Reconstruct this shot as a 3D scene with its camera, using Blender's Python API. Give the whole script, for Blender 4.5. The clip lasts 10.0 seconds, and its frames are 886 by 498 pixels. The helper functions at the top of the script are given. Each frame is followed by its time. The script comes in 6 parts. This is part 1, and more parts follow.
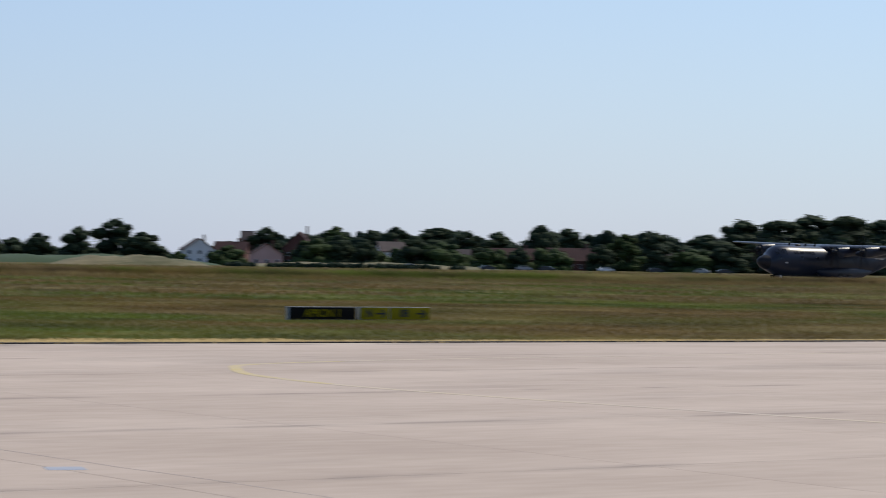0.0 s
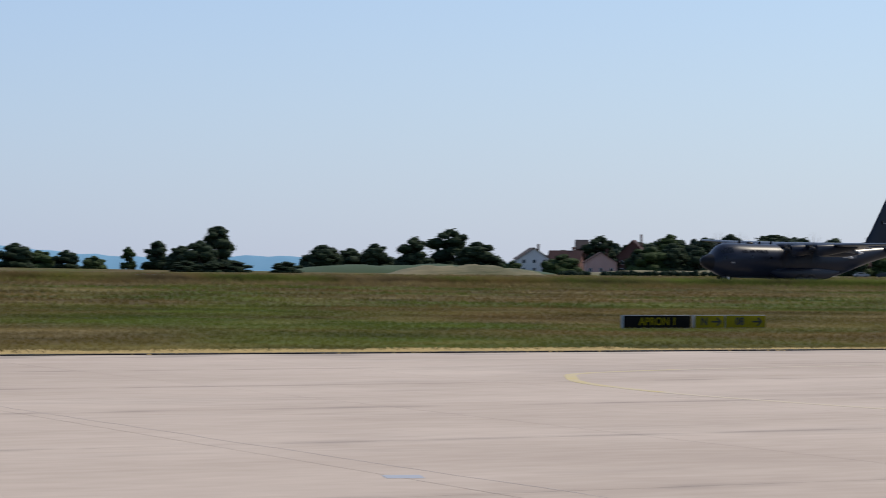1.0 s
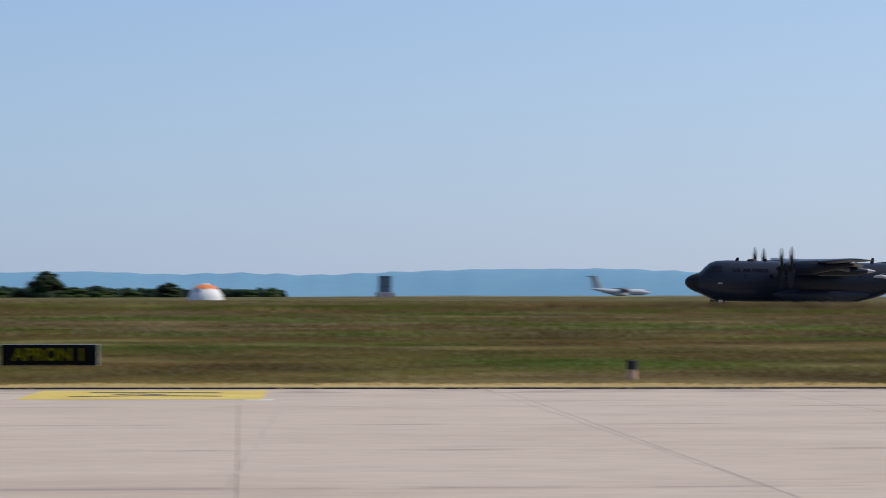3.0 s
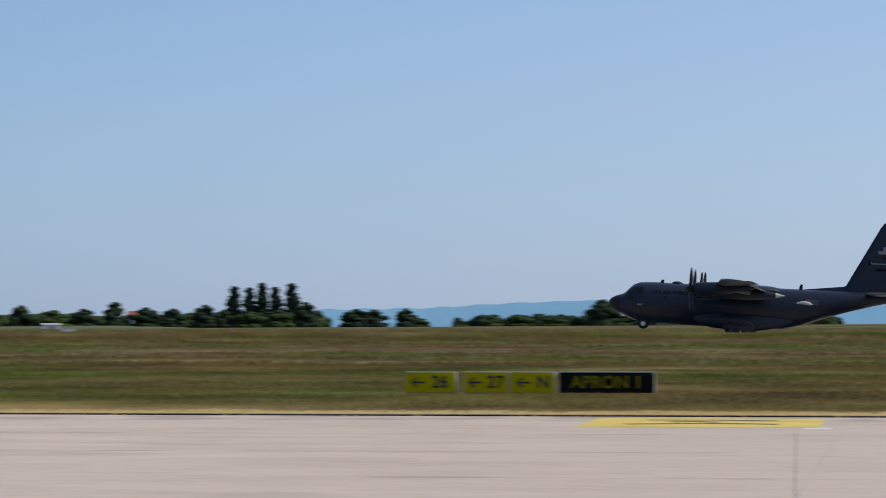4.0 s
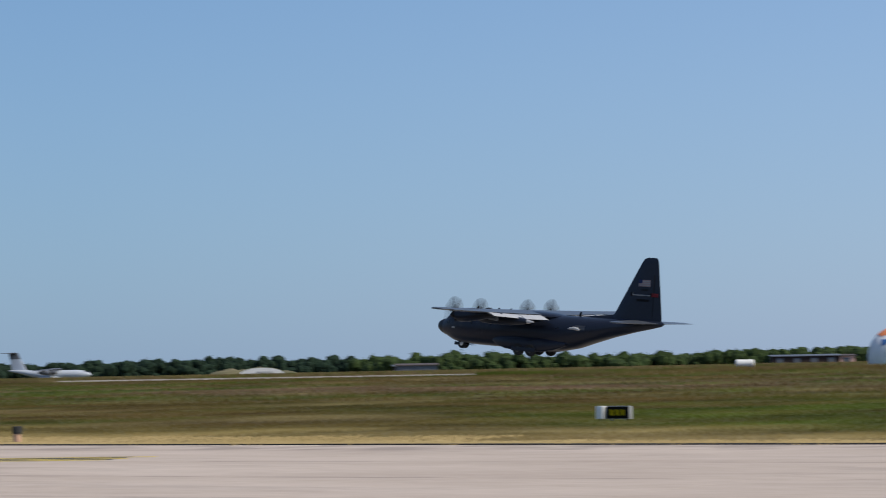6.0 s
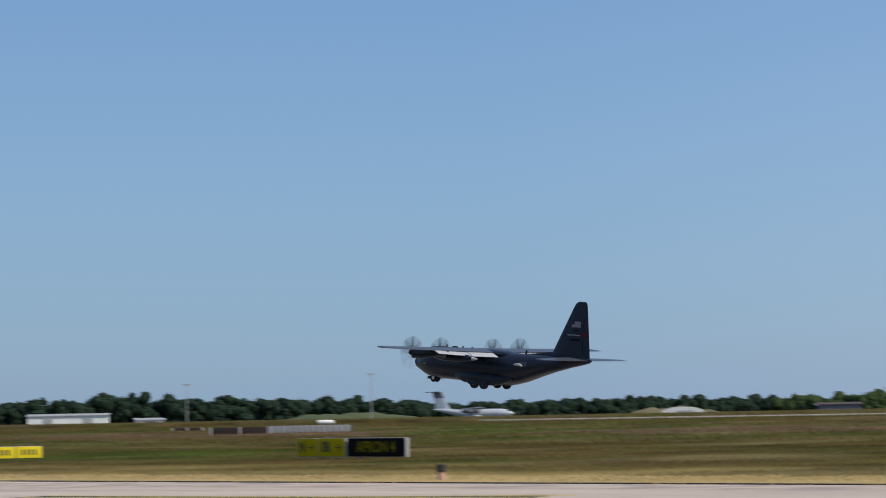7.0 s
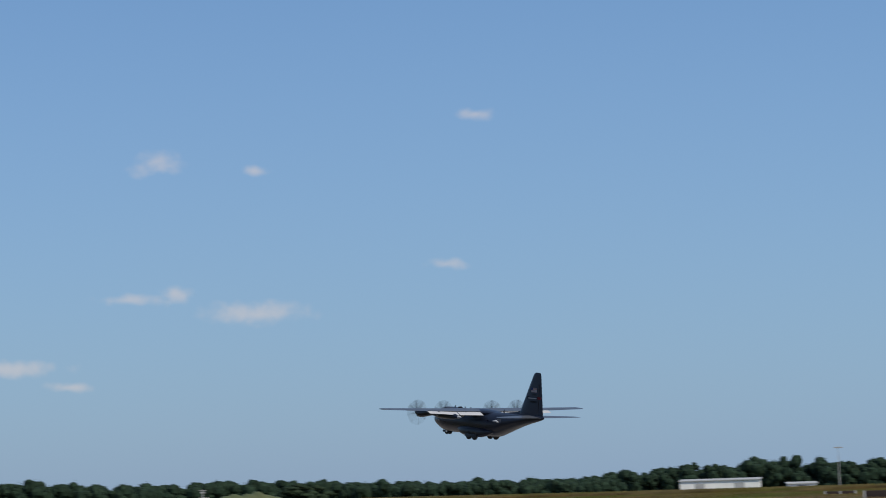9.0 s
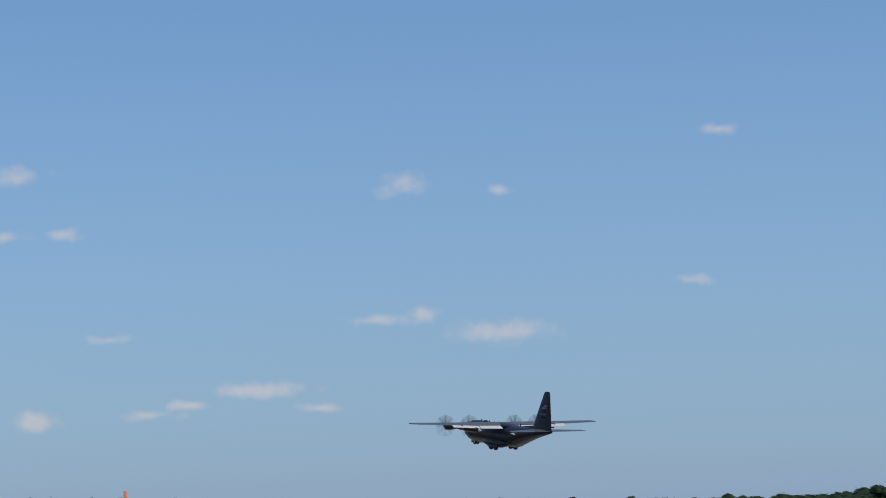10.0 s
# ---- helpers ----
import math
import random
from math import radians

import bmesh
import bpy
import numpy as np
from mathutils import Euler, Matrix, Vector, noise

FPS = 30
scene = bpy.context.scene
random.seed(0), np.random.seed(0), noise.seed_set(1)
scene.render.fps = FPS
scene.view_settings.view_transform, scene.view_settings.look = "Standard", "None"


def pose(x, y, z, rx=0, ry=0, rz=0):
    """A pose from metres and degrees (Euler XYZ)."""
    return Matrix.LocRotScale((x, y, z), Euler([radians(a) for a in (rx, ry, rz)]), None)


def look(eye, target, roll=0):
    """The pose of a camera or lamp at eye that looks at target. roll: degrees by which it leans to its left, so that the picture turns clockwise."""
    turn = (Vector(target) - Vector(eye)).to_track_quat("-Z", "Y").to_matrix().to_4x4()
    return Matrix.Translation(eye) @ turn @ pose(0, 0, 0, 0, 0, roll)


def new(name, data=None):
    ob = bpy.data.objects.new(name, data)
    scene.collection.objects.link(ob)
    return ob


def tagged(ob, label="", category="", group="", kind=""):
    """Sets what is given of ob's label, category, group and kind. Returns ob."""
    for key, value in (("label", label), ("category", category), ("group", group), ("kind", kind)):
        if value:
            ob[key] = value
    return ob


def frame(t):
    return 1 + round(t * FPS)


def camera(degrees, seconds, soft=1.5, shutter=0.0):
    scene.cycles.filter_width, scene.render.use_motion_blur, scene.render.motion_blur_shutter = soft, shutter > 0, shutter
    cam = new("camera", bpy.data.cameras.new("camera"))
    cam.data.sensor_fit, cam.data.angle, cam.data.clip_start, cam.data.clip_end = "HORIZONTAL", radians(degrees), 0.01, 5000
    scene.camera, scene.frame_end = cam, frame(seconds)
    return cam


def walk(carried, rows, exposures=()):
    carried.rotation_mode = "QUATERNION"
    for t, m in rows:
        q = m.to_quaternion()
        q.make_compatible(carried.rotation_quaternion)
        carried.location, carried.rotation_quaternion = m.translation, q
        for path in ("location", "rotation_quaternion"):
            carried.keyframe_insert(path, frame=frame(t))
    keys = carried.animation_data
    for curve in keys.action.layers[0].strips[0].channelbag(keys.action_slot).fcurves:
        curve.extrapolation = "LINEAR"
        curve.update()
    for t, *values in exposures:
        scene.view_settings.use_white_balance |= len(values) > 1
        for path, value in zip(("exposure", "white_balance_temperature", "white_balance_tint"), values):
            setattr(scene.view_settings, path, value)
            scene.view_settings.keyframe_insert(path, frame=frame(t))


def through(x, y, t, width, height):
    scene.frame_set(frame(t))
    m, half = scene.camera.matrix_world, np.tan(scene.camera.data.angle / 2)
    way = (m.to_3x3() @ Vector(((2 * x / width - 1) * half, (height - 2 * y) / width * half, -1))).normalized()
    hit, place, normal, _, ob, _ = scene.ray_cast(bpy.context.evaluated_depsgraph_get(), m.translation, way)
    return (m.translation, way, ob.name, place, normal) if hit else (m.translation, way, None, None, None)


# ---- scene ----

EYE = 1.8
cam = camera(19.345, 10.0, soft=0.9, shutter=0.34)
# seconds, heading to the left of the apron edge's normal, tilt, roll, in degrees
PAN = [(0.0, -32.909, 0.360, 0.943), (0.5, -28.427, 0.500, 0.693), (1.0, -25.551, 0.458, 0.490),
       (1.5, -21.750, 0.500, 0.529), (2.0, -15.958, 0.752, 0.537), (2.5, -9.210, 0.936, 0.222),
       (2.7, -6.434, 0.903, 0.128), (3.8, 7.221, 1.616, -0.063), (4.0, 9.678, 1.674, -0.126),
       (4.5, 15.119, 2.055, -0.327), (5.0, 21.097, 2.051, -0.539), (5.2, 23.474, 2.023, -0.712),
       (6.3, 33.768, 2.835, -1.173), (6.5, 35.572, 2.981, -1.190), (7.0, 40.399, 3.606, -1.083),
       (7.5, 44.964, 4.200, -1.093), (8.0, 48.419, 4.326, -1.454), (8.5, 51.018, 4.697, -1.720),
       (9.0, 54.559, 5.361, -1.775), (9.5, 57.654, 5.557, -2.114), (10.0, 59.968, 5.932, -2.166)]
EXPOSURES = [(0.0, 0.06, 7300, 9), (5.0, 0.06, 7250, 8), (10.0, 0.04, 7200, 8)]
walk(cam, [(t, pose(0, 0, EYE, 90 + tilt, 0, pan) @ pose(0, 0, 0, 0, 0, roll)) for t, pan, tilt, roll in PAN], EXPOSURES)

# ---- light ----
SUN_TURN, SUN_HEIGHT = radians(84), radians(50)
world = bpy.data.worlds.new("sky")
scene.world = world
world.use_nodes = True
sky = world.node_tree.nodes.new("ShaderNodeTexSky")
sky.sky_type, sky.sun_disc, sky.sun_elevation, sky.sun_rotation = "NISHITA", False, SUN_HEIGHT, SUN_TURN
sky.air_density, sky.dust_density, sky.ozone_density = 1.0, 0.6, 1.1
back = world.node_tree.nodes["Background"]
tint = world.node_tree.nodes.new("ShaderNodeMix")
tint.data_type, tint.blend_type = "RGBA", "MULTIPLY"
tint.inputs[0].default_value, tint.inputs[7].default_value = 1.0, (0.54, 0.915, 1.25, 1)
world.node_tree.links.new(sky.outputs[0], tint.inputs[6])
haze = world.node_tree.nodes.new("ShaderNodeMix")
haze.data_type = "RGBA"
haze.inputs[7].default_value = (3.6, 4.5, 6.85, 1)
ways, rise, thick = (world.node_tree.nodes.new("ShaderNode" + k) for k in ("TexCoord", "SeparateXYZ", "MapRange"))
thick.inputs[2].default_value, thick.inputs[3].default_value, thick.inputs[4].default_value = 0.2, 0.72, 0.3
world.node_tree.links.new(ways.outputs["Generated"], rise.inputs[0])
world.node_tree.links.new(rise.outputs[2], thick.inputs[0])
world.node_tree.links.new(thick.outputs[0], haze.inputs[0])
world.node_tree.links.new(tint.outputs[2], haze.inputs[6])
# the sky pales towards the sun's side and deepens away from it
toward, side_ramp, deepen = (world.node_tree.nodes.new("ShaderNode" + k) for k in ("VectorMath", "ValToRGB", "Mix"))
toward.operation, toward.inputs[1].default_value = "DOT_PRODUCT", (0.5 * math.sin(SUN_TURN), 0.5 * math.cos(SUN_TURN), 0)
lift = world.node_tree.nodes.new("ShaderNodeMath")
lift.operation, lift.inputs[1].default_value = "ADD", 0.5
SIDES = [(-0.8, (0.655, 0.72, 0.79)), (-0.55, (0.67, 0.755, 0.835)), (-0.1, (0.945, 0.94, 1.0)), (0.3, (1.16, 1.065, 1.08)), (0.65, (1.32, 1.15, 1.10))]
for k, (side, gain) in enumerate(SIDES):
    stop = side_ramp.color_ramp.elements[k] if k < 2 else side_ramp.color_ramp.elements.new(0.9)
    stop.position, stop.color = 0.5 + 0.5 * side, (*(g / 1.35 for g in gain), 1)
deepen.data_type, deepen.blend_type, deepen.inputs[0].default_value = "RGBA", "MULTIPLY", 1.0
world.node_tree.links.new(ways.outputs["Generated"], toward.inputs[0])
world.node_tree.links.new(toward.outputs["Value"], lift.inputs[0])
world.node_tree.links.new(lift.outputs[0], side_ramp.inputs[0])
world.node_tree.links.new(haze.outputs[2], deepen.inputs[6])
world.node_tree.links.new(side_ramp.outputs[0], deepen.inputs[7])
world.node_tree.links.new(deepen.outputs[2], back.inputs[0])
back.inputs[1].default_value = 0.1485
sun = new("sun", bpy.data.lights.new("sun", "SUN"))
sun.data.energy, sun.data.angle, sun.data.color = 3.3, radians(0.5), (1.0, 0.95, 0.88)
toward_sun = Vector((math.sin(SUN_TURN) * math.cos(SUN_HEIGHT), math.cos(SUN_TURN) * math.cos(SUN_HEIGHT), math.sin(SUN_HEIGHT)))
sun.matrix_world = look(toward_sun * 50, (0, 0, 0))


# ---- materials ----
def mat(name, a, b=None, scale=1.0, fine=0.0, rough=0.8, metal=0.0, bump=0.0, stretch=(1, 1, 1), coords="Object", per_object=0.0, per_island=0.0, spec=0.4, through=0.0):
    """Two colours mixed by noise at two scales (per metre), with bump, and a shade of its own for each object or island."""
    m = bpy.data.materials.new(name)
    m.use_nodes = True
    n, l = m.node_tree.nodes, m.node_tree.links
    p = n["Principled BSDF"]
    p.inputs["Roughness"].default_value, p.inputs["Metallic"].default_value = rough, metal
    p.inputs["Specular IOR Level"].default_value = spec
    b = b or a
    co, mp = n.new("ShaderNodeTexCoord"), n.new("ShaderNodeMapping")
    mp.inputs["Scale"].default_value = stretch
    l.new(co.outputs[coords], mp.inputs[0])
    n1, n2 = n.new("ShaderNodeTexNoise"), n.new("ShaderNodeTexNoise")
    n1.inputs["Scale"].default_value, n1.inputs["Detail"].default_value = scale, 4
    n2.inputs["Scale"].default_value, n2.inputs["Detail"].default_value = fine or scale * 9, 3
    l.new(mp.outputs[0], n1.inputs[0]), l.new(mp.outputs[0], n2.inputs[0])
    add = n.new("ShaderNodeMath")
    add.operation = "MULTIPLY_ADD"
    add.inputs[1].default_value = 0.45
    l.new(n2.outputs[0], add.inputs[0]), l.new(n1.outputs[0], add.inputs[2])
    ramp = n.new("ShaderNodeMapRange")
    ramp.inputs[1].default_value, ramp.inputs[2].default_value = 0.5, 0.95
    l.new(add.outputs[0], ramp.inputs[0])
    mix = n.new("ShaderNodeMix")
    mix.data_type = "RGBA"
    mix.inputs[6].default_value, mix.inputs[7].default_value = (*a, 1), (*b, 1)
    l.new(ramp.outputs[0], mix.inputs[0])
    out = mix.outputs[2]
    if per_object or per_island:
        src = n.new("ShaderNodeObjectInfo").outputs["Random"] if per_object else n.new("ShaderNodeNewGeometry").outputs["Random Per Island"]
        amount = per_object or per_island
        r2 = n.new("ShaderNodeMapRange")
        r2.inputs[3].default_value, r2.inputs[4].default_value = 1 - amount, 1 + amount
        l.new(src, r2.inputs[0])
        hsv = n.new("ShaderNodeHueSaturation")
        l.new(r2.outputs[0], hsv.inputs["Value"]), l.new(out, hsv.inputs["Color"])
        out = hsv.outputs[0]
    l.new(out, p.inputs["Base Color"])
    if bump:
        bp = n.new("ShaderNodeBump")
        bp.inputs["Strength"].default_value, bp.inputs["Distance"].default_value = bump, 0.05
        l.new(n2.outputs[0], bp.inputs["Height"]), l.new(bp.outputs[0], p.inputs["Normal"])
    if through:
        tr, sh = n.new("ShaderNodeBsdfTranslucent"), n.new("ShaderNodeMixShader")
        sh.inputs[0].default_value = through
        l.new(out, tr.inputs[0]), l.new(p.outputs[0], sh.inputs[1]), l.new(tr.outputs[0], sh.inputs[2])
        l.new(sh.outputs[0], n["Material Output"].inputs[0])
    return m


def concrete_material():
    """Worn slabs: long brushed streaks, blotches, and dirt gathered in broken lines along the joints."""
    m = mat("apron concrete", (0.405, 0.327, 0.27), (0.52, 0.43, 0.362), 0.35, 4.0, 0.9, bump=0.12, stretch=(0.35, 1, 1), per_object=0.012, spec=0.15)
    n, l = m.node_tree.nodes, m.node_tree.links
    p = n["Principled BSDF"]
    mp = [q for q in n if q.bl_idname == "ShaderNodeMapping"][0]
    co = [q for q in n if q.bl_idname == "ShaderNodeTexCoord"][0]
    oi, ad = n.new("ShaderNodeObjectInfo"), n.new("ShaderNodeVectorMath")
    l.new(co.outputs["Object"], ad.inputs[0]), l.new(oi.outputs["Location"], ad.inputs[1]), l.new(ad.outputs[0], mp.inputs[0])
    base = p.inputs["Base Color"].links[0].from_socket
    sep, ab, mr, nz, mu = n.new("ShaderNodeSeparateXYZ"), n.new("ShaderNodeMath"), n.new("ShaderNodeMapRange"), n.new("ShaderNodeTexNoise"), n.new("ShaderNodeMath")
    l.new(co.outputs["Object"], sep.inputs[0])
    ab.operation = "ABSOLUTE"
    l.new(sep.outputs[1], ab.inputs[0]), l.new(ab.outputs[0], mr.inputs[0])
    mr.inputs[1].default_value, mr.inputs[2].default_value = 2.72, 2.98
    nz.inputs["Scale"].default_value, nz.inputs["Detail"].default_value = 0.55, 4
    l.new(ad.outputs[0], nz.inputs[0])
    cl = n.new("ShaderNodeMapRange")
    cl.inputs[1].default_value, cl.inputs[2].default_value, cl.inputs[4].default_value = 0.43, 0.6, 0.62
    l.new(nz.outputs[0], cl.inputs[0])
    mu.operation = "MULTIPLY"
    l.new(mr.outputs[0], mu.inputs[0]), l.new(cl.outputs[0], mu.inputs[1])
    # wide worn patches
    n3, c3 = n.new("ShaderNodeTexNoise"), n.new("ShaderNodeMapRange")
    m3 = n.new("ShaderNodeMapping")
    m3.inputs["Scale"].default_value = (0.3, 1, 1)
    l.new(ad.outputs[0], m3.inputs[0]), l.new(m3.outputs[0], n3.inputs[0])
    n3.inputs["Scale"].default_value, n3.inputs["Detail"].default_value, n3.inputs["Roughness"].default_value = 0.35, 6, 0.65
    c3.inputs[1].default_value, c3.inputs[2].default_value, c3.inputs[4].default_value = 0.53, 0.72, 0.5
    l.new(n3.outputs[0], c3.inputs[0])
    mx = n.new("ShaderNodeMath")
    mx.operation = "MAXIMUM"
    l.new(mu.outputs[0], mx.inputs[0]), l.new(c3.outputs[0], mx.inputs[1])
    mix = n.new("ShaderNodeMix")
    mix.data_type = "RGBA"
    mix.inputs[7].default_value = (0.24, 0.2, 0.175, 1)
    l.new(mx.outputs[0], mix.inputs[0]), l.new(base, mix.inputs[6]), l.new(mix.outputs[2], p.inputs["Base Color"])
    return m


CONCRETE = concrete_material()
FADED_YELLOW = mat("faded yellow paint", (0.52, 0.41, 0.15), (0.48, 0.405, 0.33), 0.22, 2.5, 0.85)
GHOST_YELLOW = mat("nearly worn off yellow paint", (0.52, 0.43, 0.31), (0.49, 0.41, 0.345), 0.22, 2.5, 0.88)
JOINT = mat("joint filler", (0.25, 0.21, 0.185), (0.18, 0.15, 0.135), 0.4, 5, 0.95)
TAR = mat("tar seal", (0.33, 0.28, 0.245), (0.43, 0.36, 0.315), 0.7, 8, 0.9)
RUNWAY = mat("runway concrete", (0.27, 0.235, 0.2), (0.35, 0.31, 0.27), 0.05, 1.0, 0.9, stretch=(0.2, 1, 1))
YELLOW_PAINT = mat("worn yellow paint", (0.5, 0.36, 0.05), (0.62, 0.47, 0.13), 0.8, 8, 0.8)
BLACK_PAINT = mat("black paint", (0.02, 0.02, 0.02), (0.05, 0.05, 0.05), 1, 8, 0.8)
WHITE_PAINT = mat("white paint", (0.78, 0.77, 0.74), (0.66, 0.65, 0.62), 0.4, 5, 0.5)
SIGN_YELLOW = mat("yellow sign face", (0.42, 0.31, 0.004), (0.49, 0.365, 0.005), 1.5, 12, 0.7, spec=0.05)
# brighter copy of the sign yellow: strong sun is put into the colour
SIGN_SUNLIT = mat("yellow sign face brightened as sunlit", (0.7, 0.53, 0.015), (0.78, 0.6, 0.02), 1.5, 12, 0.6, spec=0.2)
SIGN_BLACK = mat("black sign face", (0.007, 0.007, 0.006), (0.012, 0.011, 0.01), 1.5, 12, 0.85, spec=0.05)
SIGN_INK = mat("yellow sign lettering", (0.18, 0.14, 0.004), (0.23, 0.175, 0.006), 1.5, 12, 0.8, spec=0.05)
# sign yellow with the shade of faces turned from the sun in its colour
SIGN_SHADED = mat("yellow sign face darkened as shaded", (0.19, 0.15, 0.008), (0.25, 0.2, 0.012), 1.5, 12, 0.8, spec=0.05)
SIGN_EDGE = mat("grey sign frame", (0.42, 0.42, 0.41), (0.32, 0.32, 0.32), 2, 14, 0.6, 0.1)
LEAF = [mat("dark green leaves", (0.012, 0.026, 0.016), (0.023, 0.041, 0.024), 0.25, 2, 0.8, per_island=0.35, spec=0.1, through=0.12),
        mat("green leaves", (0.026, 0.047, 0.016), (0.052, 0.08, 0.024), 0.25, 2, 0.8, per_island=0.35, spec=0.15, through=0.25),
        mat("bluish poplar leaves", (0.022, 0.04, 0.024), (0.04, 0.06, 0.034), 0.25, 2, 0.8, per_island=0.3, spec=0.15, through=0.2),
        mat("full green leaves", (0.02, 0.036, 0.02), (0.038, 0.056, 0.028), 0.25, 2, 0.8, per_island=0.35, spec=0.12, through=0.22)]
BARK = mat("bark", (0.06, 0.045, 0.035), (0.1, 0.08, 0.06), 2, 14, 0.95, bump=0.3)
# the haze of distance is painted into the hills' blue
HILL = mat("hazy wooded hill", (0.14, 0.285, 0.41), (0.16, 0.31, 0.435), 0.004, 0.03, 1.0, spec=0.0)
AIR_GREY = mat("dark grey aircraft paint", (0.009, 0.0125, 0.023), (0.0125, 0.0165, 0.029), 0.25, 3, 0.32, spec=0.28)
# sunlight on the wing and tail tops is put into this paler grey
AIR_SUNLIT = mat("grey aircraft paint lightened as sunlit", (0.05, 0.057, 0.07), (0.066, 0.074, 0.088), 0.4, 3, 0.36, stretch=(1, 0.3, 1), spec=0.45)
AIR_PALE = mat("pale grey primer", (0.42, 0.42, 0.42), (0.5, 0.5, 0.49), 0.6, 6, 0.45)
# pale grey for aircraft parts whose sun highlight is put into the colour
SUNLIT_GREY = mat("pale grey as if sunlit", (0.36, 0.36, 0.37), (0.42, 0.42, 0.42), 0.6, 6, 0.45)
GLASS = mat("dark cockpit glass", (0.012, 0.014, 0.018), None, 1, 4, 0.06, spec=0.6)
RUBBER = mat("tyre rubber", (0.012, 0.012, 0.012), (0.022, 0.022, 0.022), 3, 20, 0.85)
RIM = mat("dull wheel rim", (0.05, 0.05, 0.05), (0.08, 0.08, 0.08), 3, 20, 0.6)
STEEL = mat("bare steel", (0.35, 0.35, 0.36), (0.45, 0.45, 0.45), 2, 18, 0.35, 0.8)
BLADE = mat("black propeller blade", (0.008, 0.008, 0.01), (0.013, 0.013, 0.015), 2, 15, 0.5, spec=0.2)
LETTER_BLACK = mat("low contrast dark lettering", (0.005, 0.007, 0.014), None, 1, 8, 0.9, spec=0.05)
FLAG_RED = mat("flag red", (0.3, 0.03, 0.04))
FLAG_PINK = mat("faded flag red", (0.46, 0.3, 0.31), (0.5, 0.35, 0.35), 2, 12, 0.6)
FLAG_BLUE = mat("flag blue", (0.03, 0.05, 0.16))
JET_WHITE = mat("pale blue grey aircraft paint", (0.4, 0.435, 0.48), (0.47, 0.5, 0.54), 0.1, 1, 0.5)
JET_FIN = mat("pale blue grey fin paint", (0.42, 0.47, 0.55), (0.47, 0.52, 0.6), 0.2, 2, 0.6)
JET_DARK = mat("slate grey paint", (0.08, 0.09, 0.11), (0.12, 0.13, 0.15), 0.2, 2, 0.5)
RED_PAINT = mat("worn red paint", (0.3, 0.05, 0.06), (0.36, 0.08, 0.08), 0.6, 6, 0.6)
SCREEN_GREY = mat("blue grey screen panels", (0.12, 0.17, 0.23), (0.16, 0.21, 0.27), 0.4, 4, 0.7)
ORANGE = mat("orange fabric", (0.62, 0.16, 0.05), (0.72, 0.22, 0.08), 0.5, 6, 0.7)
DOME_WHITE = mat("white inflated fabric", (0.74, 0.74, 0.74), (0.66, 0.66, 0.67), 0.6, 5, 0.6)
BLUE = mat("blue emblem", (0.05, 0.16, 0.42))
ROOF_RED = mat("red clay roof", (0.034, 0.014, 0.016), (0.055, 0.021, 0.021), 0.5, 5, 0.9, bump=0.3)
ROOF_DARK = mat("dark roof", (0.06, 0.05, 0.05), (0.1, 0.075, 0.07), 0.5, 5, 0.9)
WALL_WHITE = mat("white render", (0.72, 0.71, 0.7), (0.62, 0.61, 0.6), 0.3, 3, 0.9)
WALL_PINK = mat("salmon render", (0.66, 0.42, 0.36), (0.58, 0.36, 0.3), 0.3, 3, 0.9)
WALL_BRICK = mat("red brick wall", (0.11, 0.045, 0.036), (0.15, 0.065, 0.05), 0.6, 6, 0.9)
PANE = mat("window pane", (0.03, 0.035, 0.045), None, 1, 4, 0.08, spec=0.8)
RUST = mat("rusty brown steel", (0.016, 0.009, 0.008), (0.03, 0.016, 0.013), 0.8, 8, 0.8)
GREY_BLOCK = mat("grey concrete", (0.28, 0.28, 0.28), (0.38, 0.38, 0.37), 0.6, 6, 0.9)


